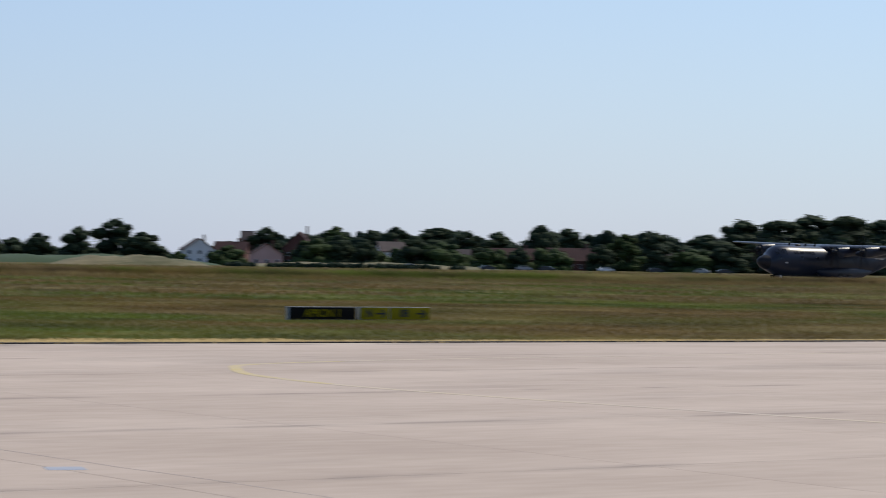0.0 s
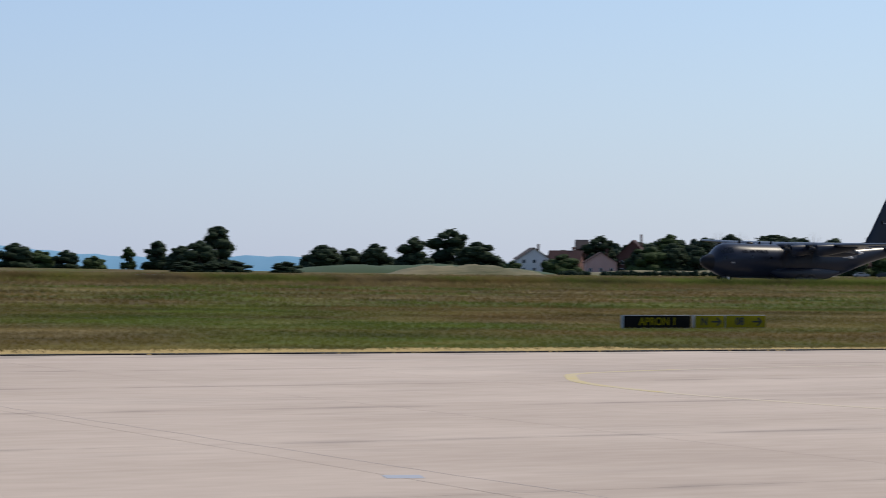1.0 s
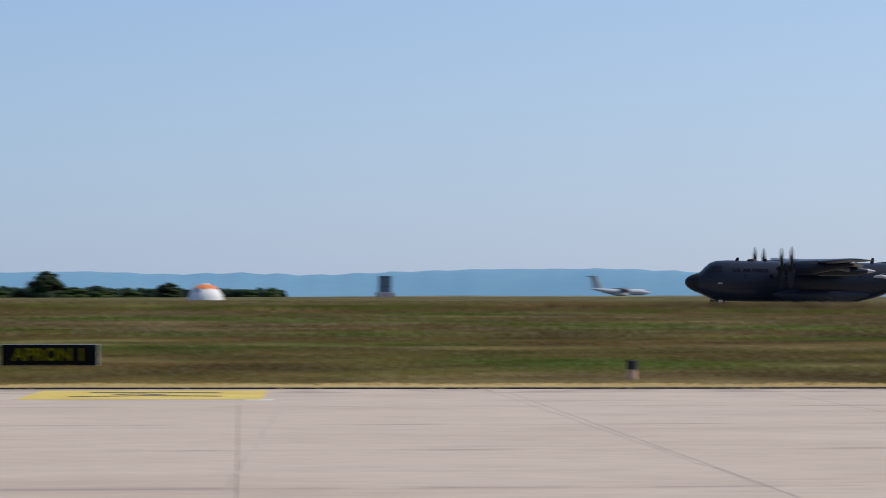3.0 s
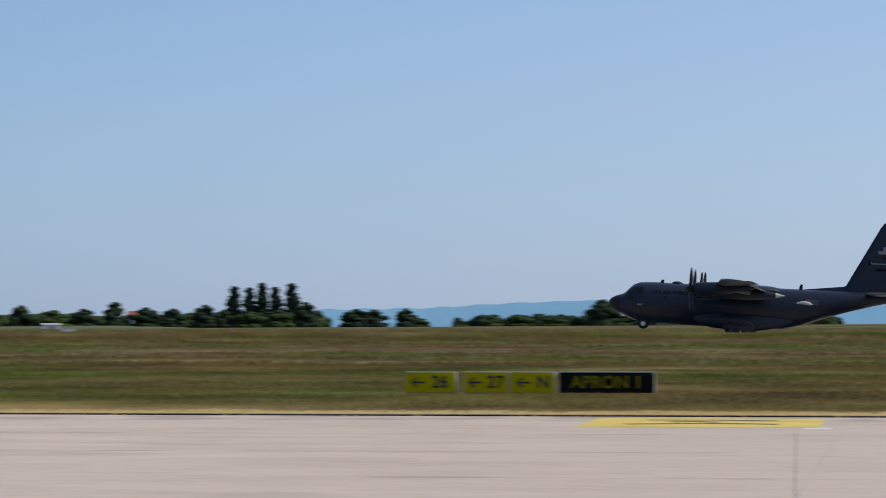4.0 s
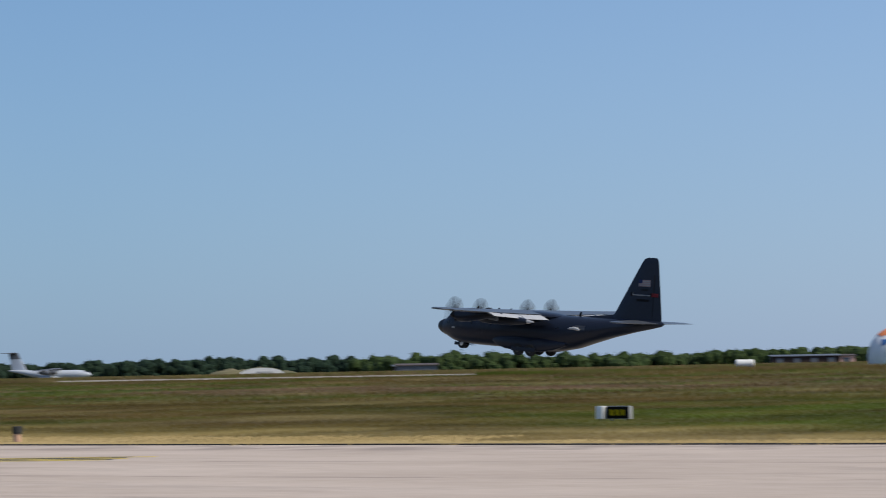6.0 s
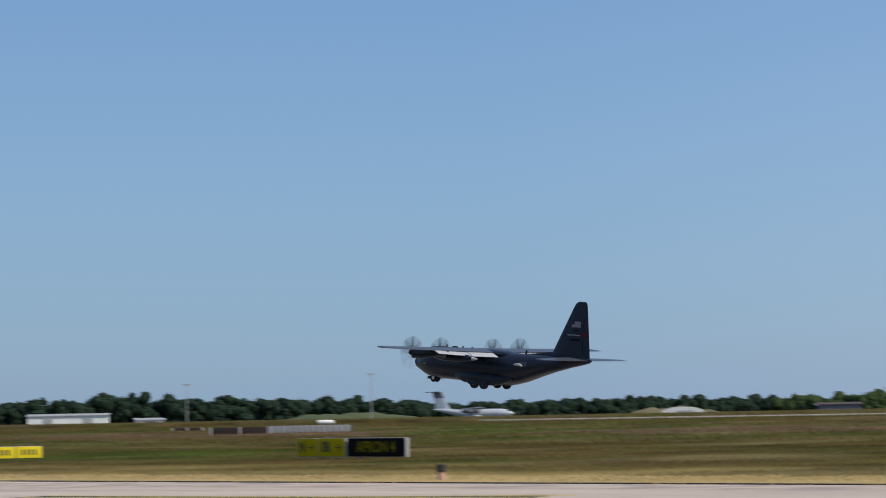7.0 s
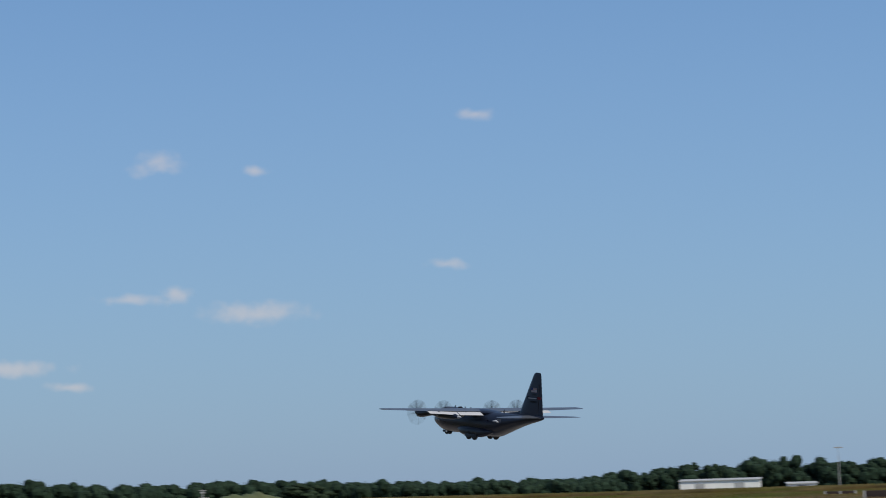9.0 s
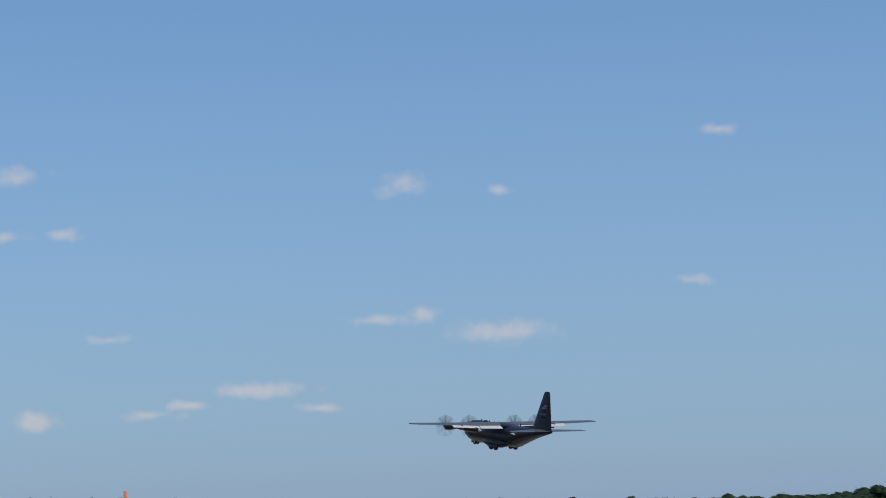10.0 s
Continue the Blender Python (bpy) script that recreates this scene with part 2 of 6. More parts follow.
def meadow_material(name, island=0.0, through=0.0, bump=0.5):
    """Grass whose kind changes from the mown straw verge outwards in bands with ragged borders, with patches and mottling."""
    m = mat(name, (0.5, 0.5, 0.5), None, 0.03, 0.9, 0.95, bump=bump, stretch=(0.4, 1, 1), spec=0.05, through=through)
    n, l = m.node_tree.nodes, m.node_tree.links
    co, sep, mp, nz = n.new("ShaderNodeTexCoord"), n.new("ShaderNodeSeparateXYZ"), n.new("ShaderNodeMapping"), n.new("ShaderNodeTexNoise")
    mp.inputs["Scale"].default_value = (0.45, 0.7, 1)
    nz.inputs["Scale"].default_value, nz.inputs["Detail"].default_value, nz.inputs["Roughness"].default_value = 0.12, 5, 0.6
    l.new(co.outputs["Object"], mp.inputs[0]), l.new(mp.outputs[0], nz.inputs[0]), l.new(co.outputs["Object"], sep.inputs[0])
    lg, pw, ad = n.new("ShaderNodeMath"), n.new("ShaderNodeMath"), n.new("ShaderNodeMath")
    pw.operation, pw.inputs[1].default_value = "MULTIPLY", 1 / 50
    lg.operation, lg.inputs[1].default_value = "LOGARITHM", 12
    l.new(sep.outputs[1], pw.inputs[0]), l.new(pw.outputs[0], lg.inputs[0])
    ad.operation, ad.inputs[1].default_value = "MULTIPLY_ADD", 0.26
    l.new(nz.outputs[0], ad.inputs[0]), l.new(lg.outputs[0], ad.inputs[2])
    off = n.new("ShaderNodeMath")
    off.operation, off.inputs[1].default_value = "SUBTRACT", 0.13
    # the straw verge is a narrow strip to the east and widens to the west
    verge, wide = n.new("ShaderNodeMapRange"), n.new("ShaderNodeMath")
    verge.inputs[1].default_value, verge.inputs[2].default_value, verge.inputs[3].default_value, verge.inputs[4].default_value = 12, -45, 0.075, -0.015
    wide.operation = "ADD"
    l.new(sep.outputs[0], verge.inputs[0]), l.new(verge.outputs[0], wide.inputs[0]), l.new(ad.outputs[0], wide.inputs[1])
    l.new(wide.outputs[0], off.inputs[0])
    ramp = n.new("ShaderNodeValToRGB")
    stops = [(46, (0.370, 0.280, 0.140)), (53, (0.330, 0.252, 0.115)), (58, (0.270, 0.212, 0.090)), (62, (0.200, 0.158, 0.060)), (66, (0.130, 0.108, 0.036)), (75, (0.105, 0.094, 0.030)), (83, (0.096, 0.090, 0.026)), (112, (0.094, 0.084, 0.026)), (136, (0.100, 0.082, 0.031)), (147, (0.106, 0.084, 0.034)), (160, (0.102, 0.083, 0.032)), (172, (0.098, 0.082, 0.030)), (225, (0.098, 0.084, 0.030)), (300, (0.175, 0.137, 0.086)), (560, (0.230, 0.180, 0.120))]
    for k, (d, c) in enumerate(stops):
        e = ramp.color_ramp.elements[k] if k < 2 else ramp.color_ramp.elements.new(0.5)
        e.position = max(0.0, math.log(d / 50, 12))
        e.color = (*c, 1)
    l.new(off.outputs[0], ramp.inputs[0])
    n2, mp2 = n.new("ShaderNodeTexNoise"), n.new("ShaderNodeMapping")
    mp2.inputs["Scale"].default_value = (1.1, 1, 1)
    n2.inputs["Scale"].default_value, n2.inputs["Detail"].default_value, n2.inputs["Roughness"].default_value = 0.13, 7, 0.62
    l.new(co.outputs["Object"], mp2.inputs[0]), l.new(mp2.outputs[0], n2.inputs[0])
    v = n.new("ShaderNodeMapRange")
    v.inputs[1].default_value, v.inputs[2].default_value, v.inputs[3].default_value, v.inputs[4].default_value = 0.36, 0.64, 0.43, 0.96
    l.new(n2.outputs[0], v.inputs[0])
    hsv = n.new("ShaderNodeHueSaturation")
    # fresh green patches
    n4, m4, c4, green = n.new("ShaderNodeTexNoise"), n.new("ShaderNodeMapping"), n.new("ShaderNodeMapRange"), n.new("ShaderNodeMix")
    m4.inputs["Scale"].default_value = (1.0, 0.9, 1)
    n4.inputs["Scale"].default_value, n4.inputs["Detail"].default_value = 0.045, 5
    c4.inputs[1].default_value, c4.inputs[2].default_value, c4.inputs[4].default_value = 0.48, 0.6, 0.95
    green.data_type, green.inputs[7].default_value = "RGBA", (0.078, 0.106, 0.02, 1)
    l.new(co.outputs["Object"], m4.inputs[0]), l.new(m4.outputs[0], n4.inputs[0]), l.new(n4.outputs[0], c4.inputs[0])
    l.new(c4.outputs[0], green.inputs[0])
    # a pinkish belt of seeding grass through the middle, and rusty brown patches
    belt_w, belt_x, belt_y, belt_n, belt = n.new("ShaderNodeMath"), n.new("ShaderNodeMapRange"), n.new("ShaderNodeFloatCurve"), n.new("ShaderNodeMath"), n.new("ShaderNodeMix")
    belt_x.inputs[1].default_value, belt_x.inputs[2].default_value = 15, -35
    belt_w.operation, belt_w.inputs[1].default_value = "MULTIPLY_ADD", 46
    belt_w.inputs[2].default_value = -23
    far_y, near_band = n.new("ShaderNodeMath"), n.new("ShaderNodeMapRange")
    far_y.operation = "ADD"
    l.new(nz.outputs[0], belt_w.inputs[0]), l.new(belt_w.outputs[0], far_y.inputs[0]), l.new(sep.outputs[1], far_y.inputs[1])
    near_band.inputs[1].default_value, near_band.inputs[2].default_value = 100, 220
    l.new(far_y.outputs[0], near_band.inputs[0]), l.new(near_band.outputs[0], belt_y.inputs[1])
    for k, (u, h) in enumerate([(0.0, 0.0), (0.28, 0.0), (0.4, 0.85), (0.48, 0.85), (0.6, 0.0), (1.0, 0.0)]):
        if k in (0, 5):
            belt_y.mapping.curves[0].points[0 if k == 0 else -1].location = (u, h)
        else:
            belt_y.mapping.curves[0].points.new(u, h)
    belt_y.mapping.update()
    belt_n.operation = "MULTIPLY"
    l.new(sep.outputs[0], belt_x.inputs[0]), l.new(belt_x.outputs[0], belt_n.inputs[0]), l.new(belt_y.outputs[0], belt_n.inputs[1])
    belt.data_type, belt.inputs[7].default_value = "RGBA", (0.19, 0.122, 0.082, 1)
    l.new(belt_n.outputs[0], belt.inputs[0])
    n5, m5, c5, rusty = n.new("ShaderNodeTexNoise"), n.new("ShaderNodeMapping"), n.new("ShaderNodeMapRange"), n.new("ShaderNodeMix")
    m5.inputs["Scale"].default_value, m5.inputs["Location"].default_value = (0.9, 0.9, 1), (31, 7, 0)
    n5.inputs["Scale"].default_value, n5.inputs["Detail"].default_value = 0.08, 6
    c5.inputs[1].default_value, c5.inputs[2].default_value, c5.inputs[4].default_value = 0.38, 0.6, 0.92
    rusty.data_type, rusty.inputs[7].default_value = "RGBA", (0.132, 0.092, 0.036, 1)
    l.new(co.outputs["Object"], m5.inputs[0]), l.new(m5.outputs[0], n5.inputs[0]), l.new(n5.outputs[0], c5.inputs[0])
    l.new(c5.outputs[0], rusty.inputs[0]), l.new(ramp.outputs[0], rusty.inputs[6])
    l.new(rusty.outputs[2], belt.inputs[6]), l.new(belt.outputs[2], green.inputs[6])
    n6, m6, c6, pale = n.new("ShaderNodeTexNoise"), n.new("ShaderNodeMapping"), n.new("ShaderNodeMapRange"), n.new("ShaderNodeMix")
    m6.inputs["Scale"].default_value, m6.inputs["Location"].default_value = (0.9, 1, 1), (-13, 43, 0)
    n6.inputs["Scale"].default_value, n6.inputs["Detail"].default_value = 0.07, 6
    c6.inputs[1].default_value, c6.inputs[2].default_value, c6.inputs[4].default_value = 0.53, 0.66, 0.6
    pale.data_type, pale.inputs[7].default_value = "RGBA", (0.25, 0.2, 0.1, 1)
    l.new(co.outputs["Object"], m6.inputs[0]), l.new(m6.outputs[0], n6.inputs[0]), l.new(n6.outputs[0], c6.inputs[0])
    l.new(c6.outputs[0], pale.inputs[0]), l.new(green.outputs[2], pale.inputs[6])
    # neither green nor rust on the straw verge
    meadow_side = n.new("ShaderNodeMapRange")
    meadow_side.inputs[1].default_value, meadow_side.inputs[2].default_value = 0.06, 0.14
    l.new(off.outputs[0], meadow_side.inputs[0])
    for src, dst in ((c4, green), (c5, rusty)):
        keep = n.new("ShaderNodeMath")
        keep.operation = "MULTIPLY"
        l.new(src.outputs[0], keep.inputs[0]), l.new(meadow_side.outputs[0], keep.inputs[1]), l.new(keep.outputs[0], dst.inputs[0])
    hsv.inputs["Saturation"].default_value = 1.06
    l.new(v.outputs[0], hsv.inputs["Value"]), l.new(pale.outputs[2], hsv.inputs["Color"])
    out = hsv.outputs[0]
    if island:
        g, r2, h2 = n.new("ShaderNodeNewGeometry"), n.new("ShaderNodeMapRange"), n.new("ShaderNodeHueSaturation")
        r2.inputs[3].default_value, r2.inputs[4].default_value = 1 - island, 1 + island
        l.new(g.outputs["Random Per Island"], r2.inputs[0]), l.new(r2.outputs[0], h2.inputs["Value"]), l.new(out, h2.inputs["Color"])
        out = h2.outputs[0]
    l.new(out, n["Principled BSDF"].inputs["Base Color"])
    for q in n:
        if q.bl_idname == "ShaderNodeBsdfTranslucent":
            l.new(out, q.inputs[0])
    return m


MEADOW = meadow_material("meadow", bump=0.12)
TUFT = meadow_material("grass blades", 0.16, 0.15, 0.0)
STRAW = mat("dry straw", (0.38, 0.28, 0.12), (0.48, 0.36, 0.17), 0.15, 1.5, 0.9, per_island=0.12, spec=0.1)
for grass in (TUFT, STRAW):
    up = grass.node_tree.nodes.new("ShaderNodeCombineXYZ")
    up.inputs[2].default_value = 1.0
    grass.node_tree.links.new(up.outputs[0], grass.node_tree.nodes["Principled BSDF"].inputs["Normal"])
# turf soil, its colour darkened for the shadow under the grass edge
SHADED_SOIL = mat("soil darkened as shaded", (0.012, 0.01, 0.008), (0.03, 0.024, 0.018), 1.5, 12, 0.95)


# ---- building helpers ----
def mesh_from(name, bm, material, smooth=True):
    me = bpy.data.meshes.new(name)
    bm.to_mesh(me)
    bm.free()
    for m in material if isinstance(material, (list, tuple)) else [material]:
        me.materials.append(m)
    if smooth:
        me.polygons.foreach_set("use_smooth", [True] * len(me.polygons))
        me.set_sharp_from_angle(angle=radians(40))
    return me


def part(name, bm, material, parent=None, label="", smooth=True):
    ob = new(name, bm if isinstance(bm, bpy.types.Mesh) else mesh_from(name, bm, material, smooth))
    ob.parent = parent
    return tagged(ob, label)


def thing(name, m, label, category, group="", kind=""):
    ob = new(name)
    ob.empty_display_size = 0.2
    ob.matrix_basis = m
    return tagged(ob, label, category, group, kind)


def box(bm, cx, cy, cz, sx, sy, sz, bevel=0.0, m=None):
    r = bmesh.ops.create_cube(bm, size=1.0, matrix=(m or Matrix()) @ Matrix.LocRotScale((cx, cy, cz), None, (sx, sy, sz)))
    if bevel:
        es = list({e for v in r["verts"] for e in v.link_edges})
        bmesh.ops.bevel(bm, geom=es, offset=bevel, segments=2, affect="EDGES", profile=0.7)
    return bm


def boxed(*a, **k):
    return box(bmesh.new(), *a, **k)


def tube(bm, stations, sides=20, square=2.0, cap=True):
    """Loft along x: stations (x, y, z, half width, half height)."""
    rings = []
    for x, y, z, hw, hh in stations:
        ring = []
        for k in range(sides):
            a = 2 * math.pi * k / sides
            c, s = math.cos(a), math.sin(a)
            q = 2 / square
            ring.append(bm.verts.new((x, y + hw * math.copysign(abs(c) ** q, c), z + hh * math.copysign(abs(s) ** q, s))))
        rings.append(ring)
    for a, b in zip(rings, rings[1:]):
        for k in range(sides):
            bm.faces.new((a[k], a[(k + 1) % sides], b[(k + 1) % sides], b[k]))
    if cap:
        bm.faces.new(rings[0][::-1]), bm.faces.new(rings[-1])
    bmesh.ops.recalc_face_normals(bm, faces=bm.faces[:])
    return bm


def post(bm, x, y, z0, z1, r0, r1, sides=10):
    r = bmesh.ops.create_cone(bm, cap_ends=True, segments=sides, radius1=r0, radius2=r1, depth=z1 - z0, matrix=Matrix.Translation((x, y, (z0 + z1) / 2)))
    return r["verts"]


FOIL = [(0.0, 0.0), (0.02, 0.022), (0.1, 0.05), (0.3, 0.062), (0.6, 0.045), (1.0, 0.004)]


def foil(bm, stations, axis="y"):
    """A wing along y or up z: stations (span, lead x, trail x, offset, thickness). x falls towards the trailing edge."""
    rings = []
    for span, lead, trail, off, thick in stations:
        c = lead - trail
        pts = [(lead - u * c, off + w * thick * c) for u, w in FOIL] + [(lead - u * c, off - w * thick * c * 0.8) for u, w in FOIL[-1:0:-1]]
        rings.append([bm.verts.new((x, span, w) if axis == "y" else (x, w, span)) for x, w in pts])
    for a, b in zip(rings, rings[1:]):
        for k in range(len(a)):
            bm.faces.new((a[k], a[(k + 1) % len(a)], b[(k + 1) % len(a)], b[k]))
    bm.faces.new(rings[0][::-1]), bm.faces.new(rings[-1])
    bmesh.ops.recalc_face_normals(bm, faces=bm.faces[:])
    return bm


def words(name, text, size, material, parent, m, depth=0.004):
    cu = bpy.data.curves.new(name, "FONT")
    cu.body, cu.size, cu.align_x, cu.align_y, cu.extrude = text, size, "CENTER", "CENTER", depth
    cu.offset = 0.02 * size
    cu.materials.append(material)
    ob = new(name, cu)
    ob.parent, ob.matrix_basis = parent, m
    return ob


# ---- lie of the land ----
FAR_BASE = [(-50, -5), (-20, -5), (-16, -2), (-12, 0), (-9, 0), (0, 0), (10, -3), (18, -5), (24, -8), (28, -13), (36, -14), (44, -14), (50, -12), (55, -7), (62, -3), (70, 1)]


def step(a, b, v):
    u = np.clip((np.asarray(v, float) - a) / (b - a), 0, 1)
    return u * u * (3 - 2 * u)


def land(x, y):
    """Height of the ground: level apron, meadow rising to the runway, then wide slopes."""
    x, y = np.asarray(x, float), np.asarray(y, float)
    d, az = np.hypot(x, y), np.degrees(np.arctan2(-x, y))
    runway = np.where(x < 40, np.clip(0.59 - 0.0012 * x, 0.3, 0.75), np.interp(x, [40, 79, 110, 230], [0.542, 0.45, 0.32, 0.3])) - 0.05
    field = runway * step(70, 235, y)
    far = EYE + d * np.interp(az, [a for a, _ in FAR_BASE], [b for _, b in FAR_BASE]) / 4600
    w = step(420, 1000, d) * step(60, 200, y)
    return field * (1 - w) + far * w


def at(az, d, up=0.0):
    """A place on the ground at a bearing to the left and a distance."""
    x, y = -d * math.sin(radians(az)), d * math.cos(radians(az))
    return x, y, float(land(x, y)) + up


def sheet(name, x0, x1, y0, y1, nx, ny, material, lift=0.0):
    xs, ys = np.linspace(x0, x1, nx + 1), np.linspace(y0, y1, ny + 1)
    gx, gy = np.meshgrid(xs, ys)
    v = np.stack([gx, gy, land(gx, gy) + lift], -1).reshape(-1, 3)
    i = np.arange(ny)[:, None] * (nx + 1) + np.arange(nx)[None]
    f = np.stack([i, i + 1, i + nx + 2, i + nx + 1], -1).reshape(-1, 4)
    me = bpy.data.meshes.new(name)
    me.from_pydata(v.tolist(), [], f.tolist())
    me.materials.append(material)
    return new(name, me)


KERB = 50.4


def ground():
    # one sheet to the horizon, in rings and bearings
    rs = np.concatenate([[0], np.geomspace(8, 4900, 110)])
    na = 360
    an = np.linspace(0, 2 * np.pi, na, endpoint=False)
    gx, gy = rs[1:, None] * np.cos(an), rs[1:, None] * np.sin(an)
    z = land(gx, gy) - 0.05 * (1 - step(KERB, KERB + 0.5, gy))
    v = np.vstack([[0, 0, -0.05], np.stack([gx, gy, z], -1).reshape(-1, 3)])
    faces = [(0, 1 + k, 1 + (k + 1) % na) for k in range(na)]
    i = np.arange(len(rs) - 2)[:, None] * na + 1
    k = np.arange(na)[None]
    q = np.stack([i + k, i + na + k, i + na + (k + 1) % na, i + (k + 1) % na], -1).reshape(-1, 4)
    me = bpy.data.meshes.new("ground")
    me.from_pydata(v.tolist(), [], faces + q.tolist())
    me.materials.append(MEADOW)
    me.polygons.foreach_set("use_smooth", [True] * len(me.polygons))
    tagged(new("ground", me), "rough airfield meadow of olive green and dry brown grass", "grass field", kind="structure")
    r = sheet("runway", -900, 900, 238, 280, 180, 4, RUNWAY, 0.05)
    tagged(r, "long pale concrete runway beyond the meadow", "runway", kind="structure")


SLAB_TURN = 1.9


def apron():
    base = part("apron", boxed(-20, 0.7, -0.045, 900, 2 * KERB - 1.4, 0.05), JOINT, None, smooth=False)
    base.location.y = 0
    tagged(base, "pale pinkish concrete apron with dark joints", "apron", kind="structure")
    turn = Matrix.Rotation(radians(SLAB_TURN), 4, "Z")
    me = mesh_from("slab", boxed(0, 0, 0.0, 4.992, 5.987, 0.04, 0.006), CONCRETE, False)
    rest = bmesh.new()
    near = []
    for j in range(-3, 8):
        for i in range(-60, 40):
            c = turn @ Vector((4.95 + i * 5.0 + 2.5 - 5.0, 36.2 + (j - 5) * 6.0 + 3.0, 0))
            if c.y > KERB + 3 or c.y < -20:
                continue
            lo = c.y + 3.1 > KERB - 0.2
            if not lo and -52 < c.x < 50 and 13 < c.y and abs(c.x) < c.y + 14 and len(near) < 300:
                near.append(c)
            elif not lo:
                box(rest, 0, 0, 0, 4.992, 5.985, 0.04, m=Matrix.Translation((c.x, c.y, 0)) @ turn)
    for c in near:
        ob = part("slab", me, CONCRETE, base)
        ob.matrix_basis = Matrix.Translation((c.x, c.y, 0)) @ turn
    tagged(part("slabs", rest, CONCRETE, base, smooth=False), kind="stuff")
    # the strip along the grass
    part("edge_strip", boxed(-20, KERB - 3.9, 0.0, 900, 7.6, 0.03), CONCRETE, base, smooth=False)


def paint(name, pts, width, material, label, z=0.0225):
    """A painted line through points on the apron."""
    bm = bmesh.new()
    rows = []
    for k, p in enumerate(pts):
        a, b = Vector(pts[max(k - 1, 0)]), Vector(pts[min(k + 1, len(pts) - 1)])
        t = (b - a).normalized()
        n = Vector((-t.y, t.x)) * width / 2
        rows.append((bm.verts.new((p[0] + n.x, p[1] + n.y, z)), bm.verts.new((p[0] - n.x, p[1] - n.y, z))))
    for a, b in zip(rows, rows[1:]):
        bm.faces.new((a[0], b[0], b[1], a[1]))
    rim = bmesh.ops.extrude_edge_only(bm, edges=[e for e in bm.edges if len(e.link_faces) == 1])
    for q in rim["geom"]:
        if isinstance(q, bmesh.types.BMVert):
            q.co.z = 0.004
    bmesh.ops.recalc_face_normals(bm, faces=bm.faces[:])
    return tagged(part(name, bm, material, None), label, "marking", kind="structure")


def smooth_line(pts, n=8):
    out = []
    for k in range(len(pts) - 1):
        p0, p1, p2, p3 = (Vector(pts[min(max(i, 0), len(pts) - 1)]) for i in (k - 1, k, k + 1, k + 2))
        for u in np.linspace(0, 1, n, endpoint=False):
            out.append(tuple(0.5 * ((2 * p1) + (p2 - p0) * u + (2 * p0 - 5 * p1 + 4 * p2 - p3) * u * u + (3 * p1 - p0 - 3 * p2 + p3) * u ** 3)))
    return out + [tuple(pts[-1])]


def tufts(name, n, x0, x1, y0, y1, height, width, blades, material, seed, label, wedge=True, jag=0.0, tall=False):
    """Bent blades of grass, three triangles each, joined."""
    rng = np.random.default_rng(seed)
    x, y = rng.uniform(x0, x1, n), y0 + (y1 - y0) * rng.uniform(0, 1, n)
    if wedge:
        az = np.degrees(np.arctan2(-x, y))
        keep = (az > -43) & (az < 71)
        x, y = x[keep], y[keep]
    if jag:
        y = y + jag * np.sin(x * 1.7) * np.sin(x * 0.41 + 1) + rng.normal(0, jag * 0.4, len(x))
    x, y = np.repeat(x, blades), np.repeat(y, blades)
    m = len(x)
    x, y = x + rng.normal(0, width * 1.6, m), y + rng.normal(0, width * 1.6, m)
    z = land(x, y) - 0.01
    h = height * rng.uniform(0.45, 1.25, m)
    if tall:
        h *= 1 + np.clip((y - 200) / 30, 0, 1) * (np.interp(x, [-220, -130, -100, 0, 40, 110, 160], [0.9, 1.4, 3.0, 3.2, 3.2, 3.2, 3.0]) - 1)
    # bent over by the wind, away from the apron
    lean, b = h * rng.uniform(0.8, 1.7, m), rng.normal(np.pi / 2, 0.55, m)
    a = b + np.pi / 2 + rng.normal(0, 0.25, m)
    wx, wy = width * np.cos(a), width * np.sin(a)
    lx, ly = lean * np.cos(b), lean * np.sin(b)
    v = np.stack([np.stack([x - wx, y - wy, z], -1), np.stack([x + wx, y + wy, z], -1),
                  np.stack([x + lx * .4 + wx * .6, y + ly * .4 + wy * .6, z + h * .6], -1), np.stack([x + lx * .4 - wx * .6, y + ly * .4 - wy * .6, z + h * .6], -1),
                  np.stack([x + lx, y + ly, z + h], -1)], 1).reshape(-1, 3)
    me = bpy.data.meshes.new(name)
    i = np.arange(m) * 5
    quads, tris = np.stack([i, i + 1, i + 2, i + 3], -1), np.stack([i + 3, i + 2, i + 4], -1)
    loops = np.concatenate([quads.ravel(), tris.ravel()])
    me.vertices.add(len(v)), me.loops.add(len(loops)), me.polygons.add(2 * m)
    me.vertices.foreach_set("co", v.ravel())
    me.loops.foreach_set("vertex_index", loops)
    me.polygons.foreach_set("loop_start", np.concatenate([np.arange(m) * 4, 4 * m + np.arange(m) * 3]))
    me.update(calc_edges=True)
    me.materials.append(material)
    return tagged(new(name, me), label, "grass", kind="stuff")


